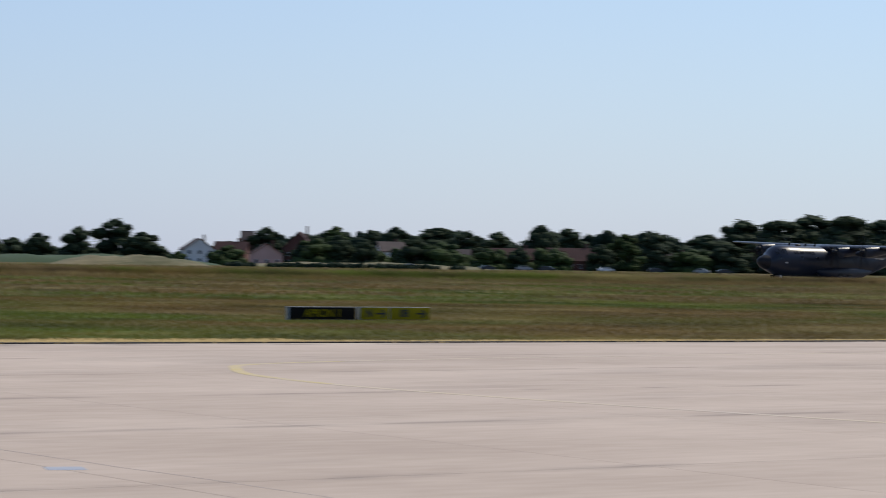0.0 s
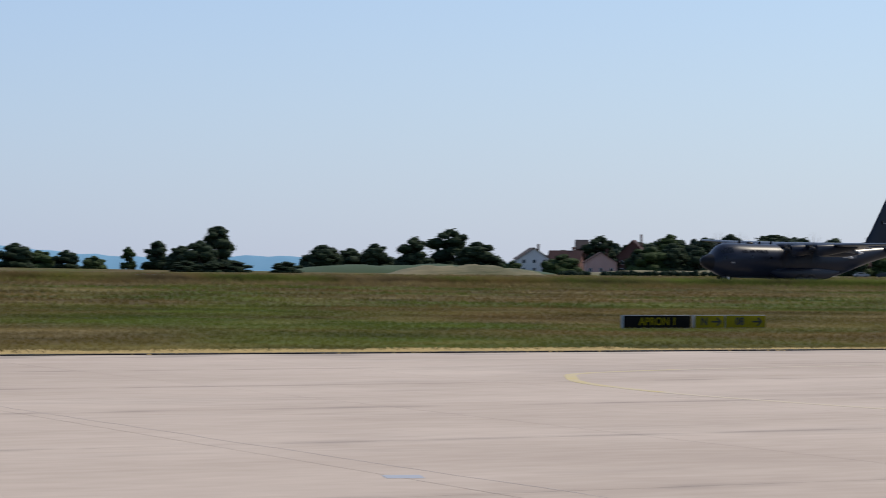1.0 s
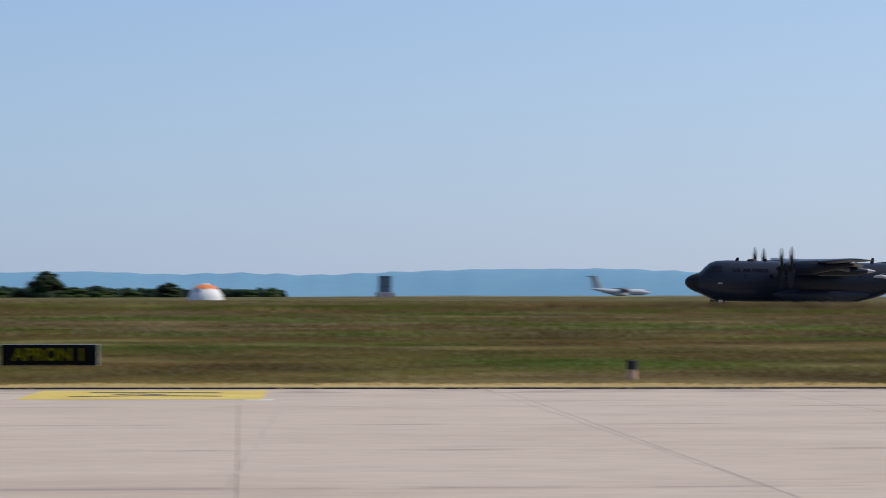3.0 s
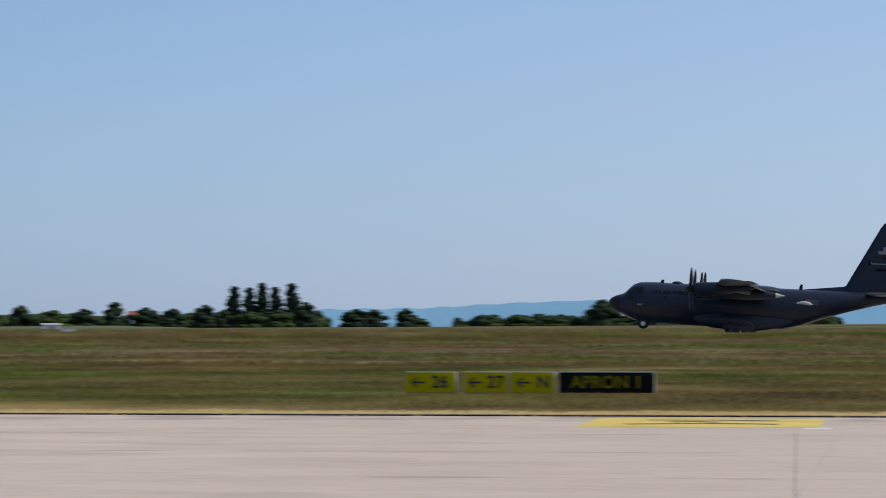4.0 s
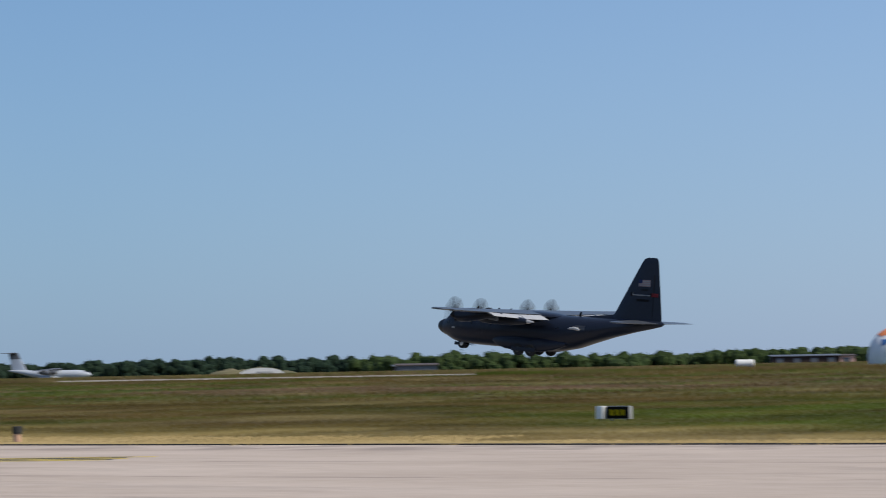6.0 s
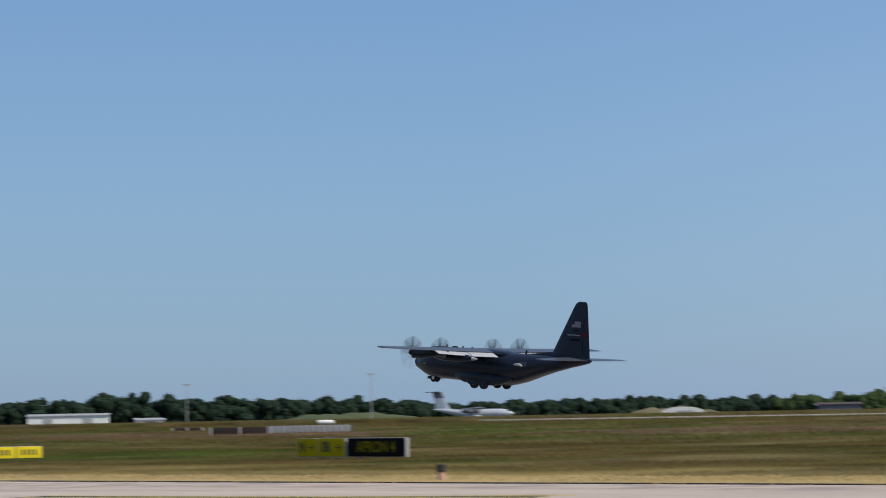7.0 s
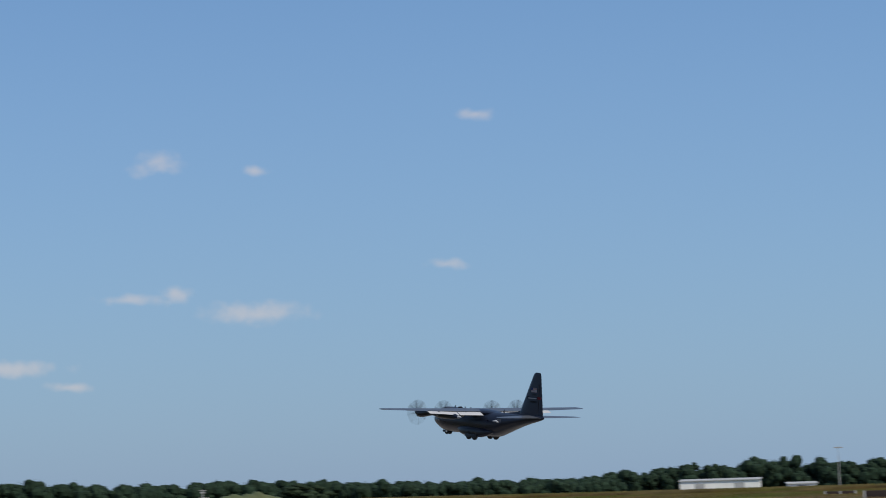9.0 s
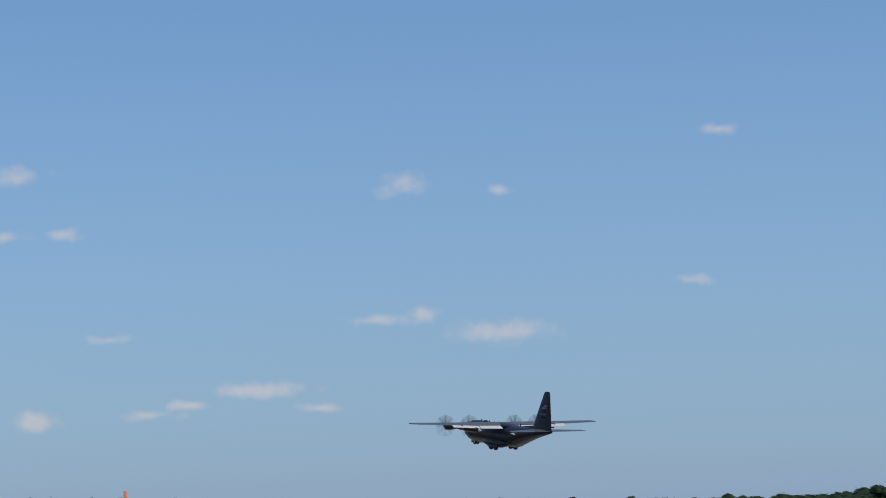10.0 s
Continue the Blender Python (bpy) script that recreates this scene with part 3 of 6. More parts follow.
# ---- plants ----
def leaf_cloud(rng, lobes, n, size):
    """Leaf cards on the shells of lobes (x, y, z, radius)."""
    lobes = np.array(lobes)
    w = lobes[:, 3] ** 2
    k = rng.choice(len(lobes), n, p=w / w.sum())
    d = rng.normal(size=(n, 3))
    d /= np.linalg.norm(d, axis=1)[:, None]
    c = lobes[k, :3] + d * (lobes[k, 3] * rng.uniform(0.25, 1.0, n) ** 0.5)[:, None] * [1, 1, 0.92]
    nrm = d + rng.normal(0, 0.55, (n, 3))
    nrm /= np.linalg.norm(nrm, axis=1)[:, None]
    t = np.cross(nrm, rng.normal(size=(n, 3)))
    t /= np.linalg.norm(t, axis=1)[:, None]
    b = np.cross(nrm, t)
    s = size * rng.uniform(0.5, 1.3, n)[:, None]
    cards = np.stack([c - t * s, c - b * s * .6, c + t * s, c + b * s * .6 + nrm * s * .25], 1)
    return np.concatenate([cards, leaf_cores(rng, lobes)])


def leaf_cores(rng, lobes, share=0.74):
    """Dense foliage inside each lobe: a lumpy shell of small quads."""
    g = np.array([-1.0, -0.34, 0.34, 1.0])
    unit = []
    for axis in range(3):
        for sgn in (-1, 1):
            for i in range(3):
                for j in range(3):
                    q = []
                    for a, b in ((g[i], g[j]), (g[i + 1], g[j]), (g[i + 1], g[j + 1]), (g[i], g[j + 1])):
                        p = np.empty(3)
                        p[axis], p[(axis + 1) % 3], p[(axis + 2) % 3] = sgn, a, b
                        q.append(p / np.linalg.norm(p))
                    unit.append(q)
    unit = np.array(unit)
    out = []
    for x, y, z, rad in lobes:
        wob = 1 + 0.13 * np.sin(unit @ rng.normal(0, 3.2, 3) + rng.uniform(0, 6)) + 0.08 * np.sin(unit @ rng.normal(0, 6, 3))
        out.append(np.array([x, y, z]) + unit * (rad * share * wob)[..., None])
    return np.concatenate(out)


def mesh_of_quads(name, q, material):
    me = bpy.data.meshes.new(name)
    n = len(q)
    me.vertices.add(4 * n), me.loops.add(4 * n), me.polygons.add(n)
    me.vertices.foreach_set("co", q.ravel())
    me.loops.foreach_set("vertex_index", np.arange(4 * n))
    me.polygons.foreach_set("loop_start", np.arange(n) * 4)
    me.update(calc_edges=True)
    me.materials.append(material)
    return me


def crown_lobes(rng, h, w, low, slim):
    out = []
    for _ in range(34 if slim < 1.5 else 22):
        u = rng.uniform(0, 1)
        z = low + (1 - low) * (0.08 + 0.8 * u)
        prof = math.sin(math.pi * (0.28 + 0.58 * u)) ** 0.6
        a, r = rng.uniform(0, 2 * math.pi), rng.uniform(0.15, 0.62) * prof * w / 2
        if slim > 1.5:
            z, r = 0.06 + 0.86 * _ / 22, r * 0.3
            prof = min(1.0, 1.3 - 0.6 * z)
        out.append((r * math.cos(a), r * math.sin(a), z * h, (rng.uniform(0.24, 0.46) if slim < 1.5 else rng.uniform(0.34, 0.52)) * prof * w / 2 * (1.0 if slim < 1.5 else 1.3)))
    for k in range(9 if slim < 1.5 else 0):
        a = k * 0.698 + rng.uniform(0, 0.4)
        out.append((w * 0.29 * math.cos(a), w * 0.29 * math.sin(a), h * (low + rng.uniform(0.03, 0.16)), w * 0.19))
    out.append((0, 0, h * 0.9, w * 0.14))
    return out


def tree_kind(seed, h, w, low, leaf, n=3400, size=0.026, slim=1.0):
    """A tree of height h and crown width w whose crown starts at low * h: trunk, limbs and a crown of leaves."""
    rng = np.random.default_rng(seed)
    lobes = crown_lobes(rng, h, w, low, slim)
    bm = bmesh.new()
    post(bm, 0, 0, -0.4, h * 0.62, w * 0.045 if slim < 1.5 else w * 0.09, w * 0.02, 8)
    for x, y, z, r in lobes[:6]:
        foot, top = Vector((0, 0, max(h * low * 0.8, z * 0.55))), Vector((x, y, z))
        way = top - foot
        m = Matrix.Translation((foot + top) / 2) @ way.to_track_quat("Z", "Y").to_matrix().to_4x4()
        bmesh.ops.create_cone(bm, cap_ends=True, segments=5, radius1=w * 0.018, radius2=w * 0.006, depth=way.length, matrix=m)
    return mesh_from("trunk", bm, BARK), mesh_of_quads("crown", leaf_cloud(rng, lobes, n, size * h), leaf)


TREE_KINDS = {}


def tree(kind, az, d, height, wide=1.0, label="broad dark green tree standing beyond the meadow", category="tree", group="", name="tree"):
    trunk, crown, h0 = TREE_KINDS[kind]
    k = height / h0
    ob = thing(name, pose(*at(az, d), 0, 0, (az * 977 + d) % 360), label, category, group)
    part("trunk", trunk, BARK, ob), part("crown", crown, LEAF[0], ob)
    k *= 1.13
    ob.scale = (k * wide * 1.75, k * wide * 1.75, k)
    return ob


def el(parts, d):
    """Metres above eye level of something that stands so many parts in 4600 of its distance above it."""
    return parts * d / 4600


def up_to(az, d, parts):
    """Height of a thing on the ground whose top rises so far above eye level."""
    return EYE + el(parts, d) - at(az, d)[2]


def woods(name, d, tops, leaf, seed, label, spacing=7.0, wide=10.0, deep=60, low=0.93):
    """A far wood as one object: tops gives (bearing, rise of the crowns above eye level)."""
    rng = np.random.default_rng(seed)
    q = []
    a0, a1 = tops[0][0], tops[-1][0]
    n = int(radians(abs(a1 - a0)) * d / spacing * 3)
    for k in range(n):
        az = a0 + (a1 - a0) * rng.uniform(0, 1)
        dd = d + deep * rng.uniform(0, 1)
        x, y, z = at(az, dd)
        top = np.interp(az, [a for a, _ in tops], [b for _, b in tops])
        h = EYE + el(top, dd) - z
        h *= low * rng.uniform(0.66, 1.0) * (1 + 0.1 * math.sin(az * 9.1 + seed) + 0.08 * math.sin(az * 23 + 1))
        w = wide * rng.uniform(0.7, 1.25)
        lobes = [(x + rng.normal(0, w * .25), y + rng.normal(0, w * .25), z + h * u, w * rng.uniform(.22, .42)) for u in (0.1, 0.2, 0.3, 0.42, 0.52, 0.62, 0.72, 0.8)]
        lobes.append((x, y, z + h - w * 0.2, w * 0.22))
        q.append(leaf_cloud(rng, lobes, 330, 0.022 * h + 0.24))
    return tagged(new(name, mesh_of_quads(name, np.concatenate(q), leaf)), label, "woods", kind="stuff")


# ---- the transport aircraft that takes off ----
NOSE = 13.0


def turned(points, sides=20):
    """A body turned about x: points (x, radius)."""
    return tube(bmesh.new(), [(x, 0, 0, r, r) for x, r in points], sides)


def wheel(parent, name, x, y, z, r, w, hub_paint=None):
    prof = [(-w / 2, r * 0.55), (-w / 2, r * 0.86), (-w * 0.36, r * 0.97), (0, r), (w * 0.36, r * 0.97), (w / 2, r * 0.86), (w / 2, r * 0.55)]
    hub = part(name, turned(prof, 22), RUBBER, parent)
    hub.matrix_basis = pose(x, y, z, 0, 0, 90)
    rim = part("rim", turned([(-w * 0.53, r * 0.2), (-w * 0.53, r * 0.44), (w * 0.53, r * 0.44), (w * 0.53, r * 0.2)], 16), hub_paint or RIM, hub, "pale wheel rim" if hub_paint else "dull grey wheel rim")
    return hub


def prop_meshes():
    bm = bmesh.new()
    rings = []
    for u, chord, thick, twist in ((0.22, 0.14, 0.1, 62), (0.45, 0.2, 0.08, 55), (0.9, 0.27, 0.055, 46), (1.4, 0.29, 0.04, 38), (1.85, 0.27, 0.03, 32), (2.02, 0.22, 0.022, 30), (2.07, 0.12, 0.018, 29)):
        c, s = math.cos(radians(twist)), math.sin(radians(twist))
        ring = []
        for k in range(10):
            a = 2 * math.pi * k / 10
            p, q = chord * 0.6 * math.cos(a), thick / 2 * math.sin(a)
            ring.append(bm.verts.new((p * s + q * c, p * c - q * s, u)))
        rings.append(ring)
    for a, b in zip(rings, rings[1:]):
        for k in range(10):
            bm.faces.new((a[k], a[(k + 1) % 10], b[(k + 1) % 10], b[k]))
    bm.faces.new(rings[0][::-1]), bm.faces.new(rings[-1])
    bmesh.ops.recalc_face_normals(bm, faces=bm.faces[:])
    return mesh_from("blade", bm, BLADE)


def aircraft():
    ob = thing("transport_aircraft", pose(0, 257, 0.6, 0, 0, 181), "dark grey four-engined military transport aircraft taking off from the runway", "aircraft")
    S = lambda s: NOSE - s
    body = tube(bmesh.new(), [(S(s), 0, z, w, h) for s, z, w, h in (
        (0.05, 2.6, 0.05, 0.05), (0.1, 2.6, 0.26, 0.24), (0.28, 2.58, 0.56, 0.48), (0.7, 2.55, 0.92, 0.74), (1.3, 2.52, 1.22, 0.97), (1.65, 2.55, 1.37, 1.14),
        (2.0, 2.66, 1.52, 1.42), (2.5, 2.77, 1.72, 1.75), (3.1, 2.81, 1.9, 1.94), (4.4, 2.79, 2.1, 2.04), (6, 2.76, 2.16, 2.04), (10, 2.76, 2.16, 2.04), (15, 2.76, 2.16, 2.04),
        (17.2, 2.82, 2.15, 1.98), (19, 3.03, 2.08, 1.78), (21, 3.4, 1.88, 1.42), (23.5, 3.85, 1.5, 1.03), (26, 4.22, 1.0, 0.7), (28, 4.47, 0.55, 0.46), (29.2, 4.6, 0.2, 0.26), (29.45, 4.62, 0.05, 0.1))], 36, 2.15)
    body = part("fuselage", body, AIR_GREY, ob)
    # radome seam, windows
    seam = part("radome", tube(bmesh.new(), [(S(s), 0, z, w + 0.006, h + 0.006) for s, z, w, h in ((0.06, 2.6, 0.1, 0.1), (0.1, 2.6, 0.26, 0.24), (0.28, 2.58, 0.56, 0.48), (0.7, 2.55, 0.92, 0.74), (1.25, 2.522, 1.195, 0.951))], 36, 2.15), BLADE, body, "black nose radome")

    def skin(s, z):
        """Half width of the fuselage near the flight deck at a height."""
        st = [(1.3, 2.52, 1.22, 0.97), (1.65, 2.55, 1.37, 1.14), (2.0, 2.66, 1.52, 1.42), (2.5, 2.77, 1.72, 1.75), (3.1, 2.81, 1.9, 1.94), (4.4, 2.79, 2.1, 2.04), (6, 2.76, 2.16, 2.04), (15, 2.76, 2.16, 2.04), (19, 3.03, 2.08, 1.78), (21, 3.4, 1.88, 1.42)]
        zc, w, h = (float(np.interp(s, [q[0] for q in st], [q[k] for q in st])) for k in (1, 2, 3))
        return w * max(0.0, 1 - abs((z - zc) / h) ** 2.15) ** (1 / 2.15)

    def skin_panel(name, s0, s1, z0, z1, side, material, label="", lift=0.012, parent=body, shrink=0.0, nz=4):
        bm = bmesh.new()
        grid = []
        for i in range(5):
            s = s0 + (s1 - s0) * i / 4
            grid.append([bm.verts.new((S(s), side * (skin(s, z0 + (z1 - z0) * j / nz) + lift), z0 + (z1 - z0) * j / nz)) for j in range(nz + 1)])
        for i in range(4):
            for j in range(nz):
                bm.faces.new((grid[i][j], grid[i + 1][j], grid[i + 1][j + 1], grid[i][j + 1]))
        bmesh.ops.solidify(bm, geom=bm.faces[:], thickness=0.01)
        bmesh.ops.recalc_face_normals(bm, faces=bm.faces[:])
        return part(name, bm, material, parent, label)

    for side in (1, -1):
        for s0, s1, z0, z1 in ((2.08, 2.42, 3.58, 3.92), (2.47, 2.85, 3.64, 4.22), (2.9, 3.5, 3.68, 4.28), (2.15, 2.6, 2.95, 3.3)):
            skin_panel("cockpit_window", s0, s1, z0, z1, side, GLASS, "dark cockpit window")
        for s0 in (5.6, 8.2, 17.0):
            skin_panel("porthole", s0, s0 + 0.34, 3.1, 3.46, side, GLASS)
        skin_panel("service_panel", 3.05, 3.5, 2.45, 2.62, side, AIR_PALE, "pale placard")
    front = bmesh.new()
    for k in (-1.5, -0.5, 0.5, 1.5):
        box(front, S(2.1) - abs(k) * 0.1, k * 0.5, 3.78, 0.06, 0.44, 0.62, 0.01, m=None)
    for v in front.verts:
        v.co.x += (3.78 - v.co.z) * 0.9 + 0.06
    part("windscreen", front, GLASS, body, "dark windscreen panes")
    for side in (1, -1):
        z = 3.86
        y = skin(6.2, z) + 0.02
        tilt = math.degrees(math.atan2(skin(6.2, z - 0.1) - skin(6.2, z + 0.1), 0.2))
        m = pose(S(6.3), side * y, z, 0, 0, 180 if side > 0 else 0) @ pose(0, 0, 0, 90 - tilt, 0, 0)
        words("lettering", "U.S. AIR FORCE", 0.52, LETTER_BLACK, body, m)
    # wing box fairing and wings
    part("wing_fairing", tube(bmesh.new(), [(S(s), 0, 4.55, w, h) for s, w, h in ((9.7, 0.3, 0.1), (10.4, 1.5, 0.36), (11.2, 1.85, 0.5), (14, 1.9, 0.5), (16, 1.6, 0.4), (17.6, 0.5, 0.1))], 20), AIR_GREY, body)
    for side in (1, -1):
        st = [(side * y, S(a), S(b), z, t) for y, a, b, z, t in ((0, 10.9, 14.75, 4.72, 1.5), (5.5, 10.95, 14.75, 4.76, 1.45), (11.5, 11.35, 14.4, 4.87, 1.3), (19.6, 12.05, 14.3, 5.06, 1.05), (20.25, 12.5, 14.1, 5.07, 0.7))]
        wing = part("wing", foil(bmesh.new(), st), AIR_SUNLIT, ob)
        for y0, y1, c0, c1, z0, z1 in ((1.95, 6.6, 15.95, 15.9, 4.72, 4.77), (6.75, 12.3, 15.85, 15.4, 4.76, 4.85)):
            f0 = foil(bmesh.new(), [(side * y0, S(14.72), S(c0), z0 - 0.06, 1.2), (side * y1, S(14.72 if y1 < 7 else 14.4), S(c1), z1 - 0.06, 1.2)])
            for v in f0.verts:
                v.co.z -= 0.36 * max(0.0, S(14.6) - v.co.x)
            # the flap's sunlit look comes from its pale colour
            part("flap", f0, SUNLIT_GREY, wing, "lowered wing flap lightened as if sunlit")
        part("aileron", foil(bmesh.new(), [(side * 12.5, S(14.36), S(15.35), 4.89, 0.8), (side * 19.4, S(14.3), S(14.95), 5.05, 0.8)]), AIR_SUNLIT, wing)
        for y, z in ((4.94, 4.12), (10.16, 4.24)):
            nac = part("nacelle", tube(bmesh.new(), [(S(s), side * y, z + dz, w, h) for s, dz, w, h in (
                (9.02, 0.05, 0.34, 0.36), (9.1, 0.0, 0.47, 0.56), (9.6, -0.03, 0.56, 0.68), (10.6, 0.02, 0.6, 0.68), (11.6, 0.14, 0.6, 0.62), (13.4, 0.3, 0.52, 0.44), (14.6, 0.4, 0.3, 0.22), (15.0, 0.44, 0.12, 0.08))], 20, 2.3), AIR_GREY, ob)
            part("air_intake", tube(bmesh.new(), [(S(s), side * y, z - 0.5, w, h) for s, w, h in ((9.0, 0.22, 0.13), (9.02, 0.28, 0.18), (9.8, 0.3, 0.2))], 14), BLADE, nac, "black air intake lip")
            part("exhaust", tube(bmesh.new(), [(S(s), side * y, z - 0.1 * (s - 13.2), 0.26, 0.22) for s in (13.2, 13.8, 14.4)], 14), JET_DARK, nac)
        tank = tube(bmesh.new(), [(S(s), side * 7.6, 4.0, r, r) for s, r in ((9.9, 0.04), (10.2, 0.25), (10.9, 0.45), (12, 0.55), (14.5, 0.55), (16, 0.4), (17.0, 0.16), (17.5, 0.03))], 18)
        tank = part("drop_tank", tank, AIR_GREY, ob)
        part("pylon", boxed(S(13), side * 7.6, 4.52, 2.6, 0.16, 0.5, 0.04), AIR_GREY, tank)
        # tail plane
        part("tailplane", foil(bmesh.new(), [(side * y, S(a), S(b), z, t) for y, a, b, z, t in ((0.2, 24.9, 29.0, 4.62, 1.0), (7.6, 27.0, 28.9, 4.66, 0.85), (8.0, 27.5, 28.8, 4.66, 0.5))]), AIR_SUNLIT, ob)
        # gear housings and doors
        part("gear_sponson", tube(bmesh.new(), [(S(s), side * 1.62, z, w, h) for s, z, w, h in ((8.6, 1.55, 0.2, 0.2), (9.3, 1.45, 0.45, 0.55), (10.4, 1.38, 0.66, 0.76), (12, 1.35, 0.74, 0.82), (15, 1.35, 0.74, 0.82), (16.6, 1.45, 0.55, 0.6), (18.2, 1.65, 0.2, 0.2))], 20, 2.8), AIR_GREY, ob)
        for s in (12.35, 13.95):
            wheel(ob, "main_wheel", S(s), side * 2.17, 0.69, 0.69, 0.48)
            part("strut", boxed(S(s), side * 1.9, 0.9, 0.22, 0.16, 0.7, 0.04), STEEL, ob)
        part("gear_door", boxed(S(13.1), side * 2.46, 0.72, 3.1, 0.04, 0.42, 0.01), AIR_GREY, ob)
        wheel(ob, "nose_wheel", S(3.55), side * 0.3, 0.7, 0.55, 0.3, WHITE_PAINT)
    nose_strut = bmesh.new()
    post(nose_strut, S(3.55), 0, 0.66, 1.4, 0.1, 0.12, 10)
    box(nose_strut, S(3.55), 0, 0.7, 0.14, 0.7, 0.14, 0.03)
    part("nose_strut", nose_strut, STEEL, ob)
    part("nose_gear_door", boxed(S(4.35), 0.0, 0.62, 1.3, 0.9, 0.04, 0.015), AIR_GREY, ob)
    for side in (1, -1):
        part("nose_gear_flap", boxed(S(3.0), side * 0.52, 0.7, 0.7, 0.04, 0.36, 0.015), AIR_GREY, ob)
    # fin and dorsal fillet
    fin = part("fin", foil(bmesh.new(), [(z, S(a), S(b), 0, t) for z, a, b, t in ((4.5, 22.7, 29.15, 0.75), (5.4, 23.2, 29.1, 0.8), (11.17, 26.28, 28.4, 0.95), (11.6, 26.58, 28.3, 0.8), (11.79, 27.0, 28.1, 0.35))], "z"), AIR_GREY, ob)
    dorsal = bmesh.new()
    vs = [dorsal.verts.new(p) for p in ((S(18.2), 0, 4.72), (S(23.6), 0.32, 4.6), (S(24.2), 0, 5.85), (S(23.6), -0.32, 4.6), (S(23.0), 0, 5.28))]
    for f in ((0, 1, 4), (0, 4, 3), (1, 2, 4), (4, 2, 3), (0, 3, 1), (1, 3, 2)):
        dorsal.faces.new([vs[i] for i in f])
    bmesh.ops.recalc_face_normals(dorsal, faces=dorsal.faces[:])
    part("dorsal_fillet", dorsal, AIR_GREY, ob, smooth=False)
    part("rudder_gap", boxed(S(28.0), 0, 7.6, 0.02, 0.31, 4.6, 0.004, m=None), BLADE, fin)
    def fin_half(z, s):
        c0, c1 = (float(np.interp(z, (5.4, 11.0), q)) for q in ((23.2, 26.2), (29.1, 28.4)))
        u = (s - c0) / (c1 - c0)
        t = float(np.interp(z, (5.4, 11.0), (0.8, 0.95)))
        return float(np.interp(u, [p for p, _ in FOIL], [w for _, w in FOIL])) * t * (c1 - c0)
    def badge(name, s0, s1, z0, z1, material, label="", extra=0.0):
        for side in (1, -1):
            bm = bmesh.new()
            a = [bm.verts.new((S(s), side * (fin_half(z, s) * (1.0 if side > 0 else 0.8) + 0.03 + extra), z)) for s, z in ((s0, z0), (s1, z0), (s1, z1), (s0, z1))]
            bm.faces.new(a)
            bmesh.ops.solidify(bm, geom=bm.faces[:], thickness=0.012)
            bmesh.ops.recalc_face_normals(bm, faces=bm.faces[:])
            part(name, bm, material, fin, label)
    for k in range(7):
        badge("flag_stripe", 26.15, 27.55, 8.6 + k * 0.105, 8.6 + (k + 1) * 0.105, FLAG_PINK if k % 2 == 0 else AIR_PALE)
    badge("flag_canton", 26.15, 26.6, 8.95, 9.335, FLAG_BLUE, "blue flag canton", 0.012)
    badge("fin_band", 25.2, 28.55, 7.5, 7.92, BLADE, "dark fin band")
    badge("band_end", 27.8, 28.58, 7.51, 7.91, FLAG_RED, "red end of the fin band", 0.012)
    badge("band_line", 25.5, 27.6, 7.58, 7.7, AIR_PALE, "", 0.02)
    badge("band_line", 25.45, 25.53, 7.64, 7.86, AIR_PALE, "", 0.02)
    badge("serial_bar", 26.0, 27.5, 6.95, 7.2, BLADE)
    badge("serial_bar", 26.5, 27.3, 8.14, 8.32, BLADE)
    # emblem on the rear fuselage, aerials, rear ramp seam
    for side in (1, -1):
        skin_panel("roundel", 19.4, 20.6, 3.35, 3.85, side, JET_DARK, "low-contrast roundel")
    for side in (1, -1):
        # bright highlights on deflector and tank tail, given as pale colour
        part("air_deflector", tube(bmesh.new(), [(S(q), side * 2.02, 3.5 - 0.22 * (q - 19.2) ** 2, w, w * 1.1) for q, w in ((18.5, 0.03), (18.7, 0.1), (19.3, 0.16), (19.8, 0.15), (20.05, 0.03))], 12), SUNLIT_GREY, body, "pale air deflector blister")
        part("tank_tail", tube(bmesh.new(), [(S(q), side * 7.6, 4.0, w, w) for q, w in ((16.7, 0.25), (17.0, 0.18), (17.55, 0.03))], 14), SUNLIT_GREY, ob, "tail of the wing tank with a painted highlight")
    for s, h, z in ((5.0, 0.35, 4.76), (7.8, 0.28, 4.78), (9.4, 0.3, 4.78), (18.6, 0.55, 4.75)):
        part("aerial", foil(bmesh.new(), [(z, S(s), S(s + 0.4), 0, 0.6), (z + h, S(s + 0.18), S(s + 0.42), 0, 0.4)], "z"), BLADE, body)
    part("satcom_dome", tube(bmesh.new(), [(S(s), 0, 4.82, w, h) for s, w, h in ((6.2, 0.05, 0.03), (6.4, 0.3, 0.16), (6.9, 0.36, 0.2), (7.3, 0.05, 0.03))], 14), BLADE, body)
    # propellers
    blade, props = prop_meshes(), []
    for y, z in ((4.94, 4.1), (10.16, 4.22), (-4.94, 4.1), (-10.16, 4.22)):
        pr = part("propeller", turned([(-0.28, 0.36), (0.0, 0.36), (0.2, 0.31), (0.4, 0.2), (0.5, 0.08), (0.53, 0.01)], 20), BLADE, ob, "black eight-bladed propeller")
        for k in range(8):
            b = part("blade", blade, BLADE, pr)
            b.matrix_basis = pose(0, 0, 0, 45 * k, 0, 0)
        props.append((pr, (S(8.78), y, z), [c for c in pr.children if c.name.startswith("blade")]))
    return ob, props


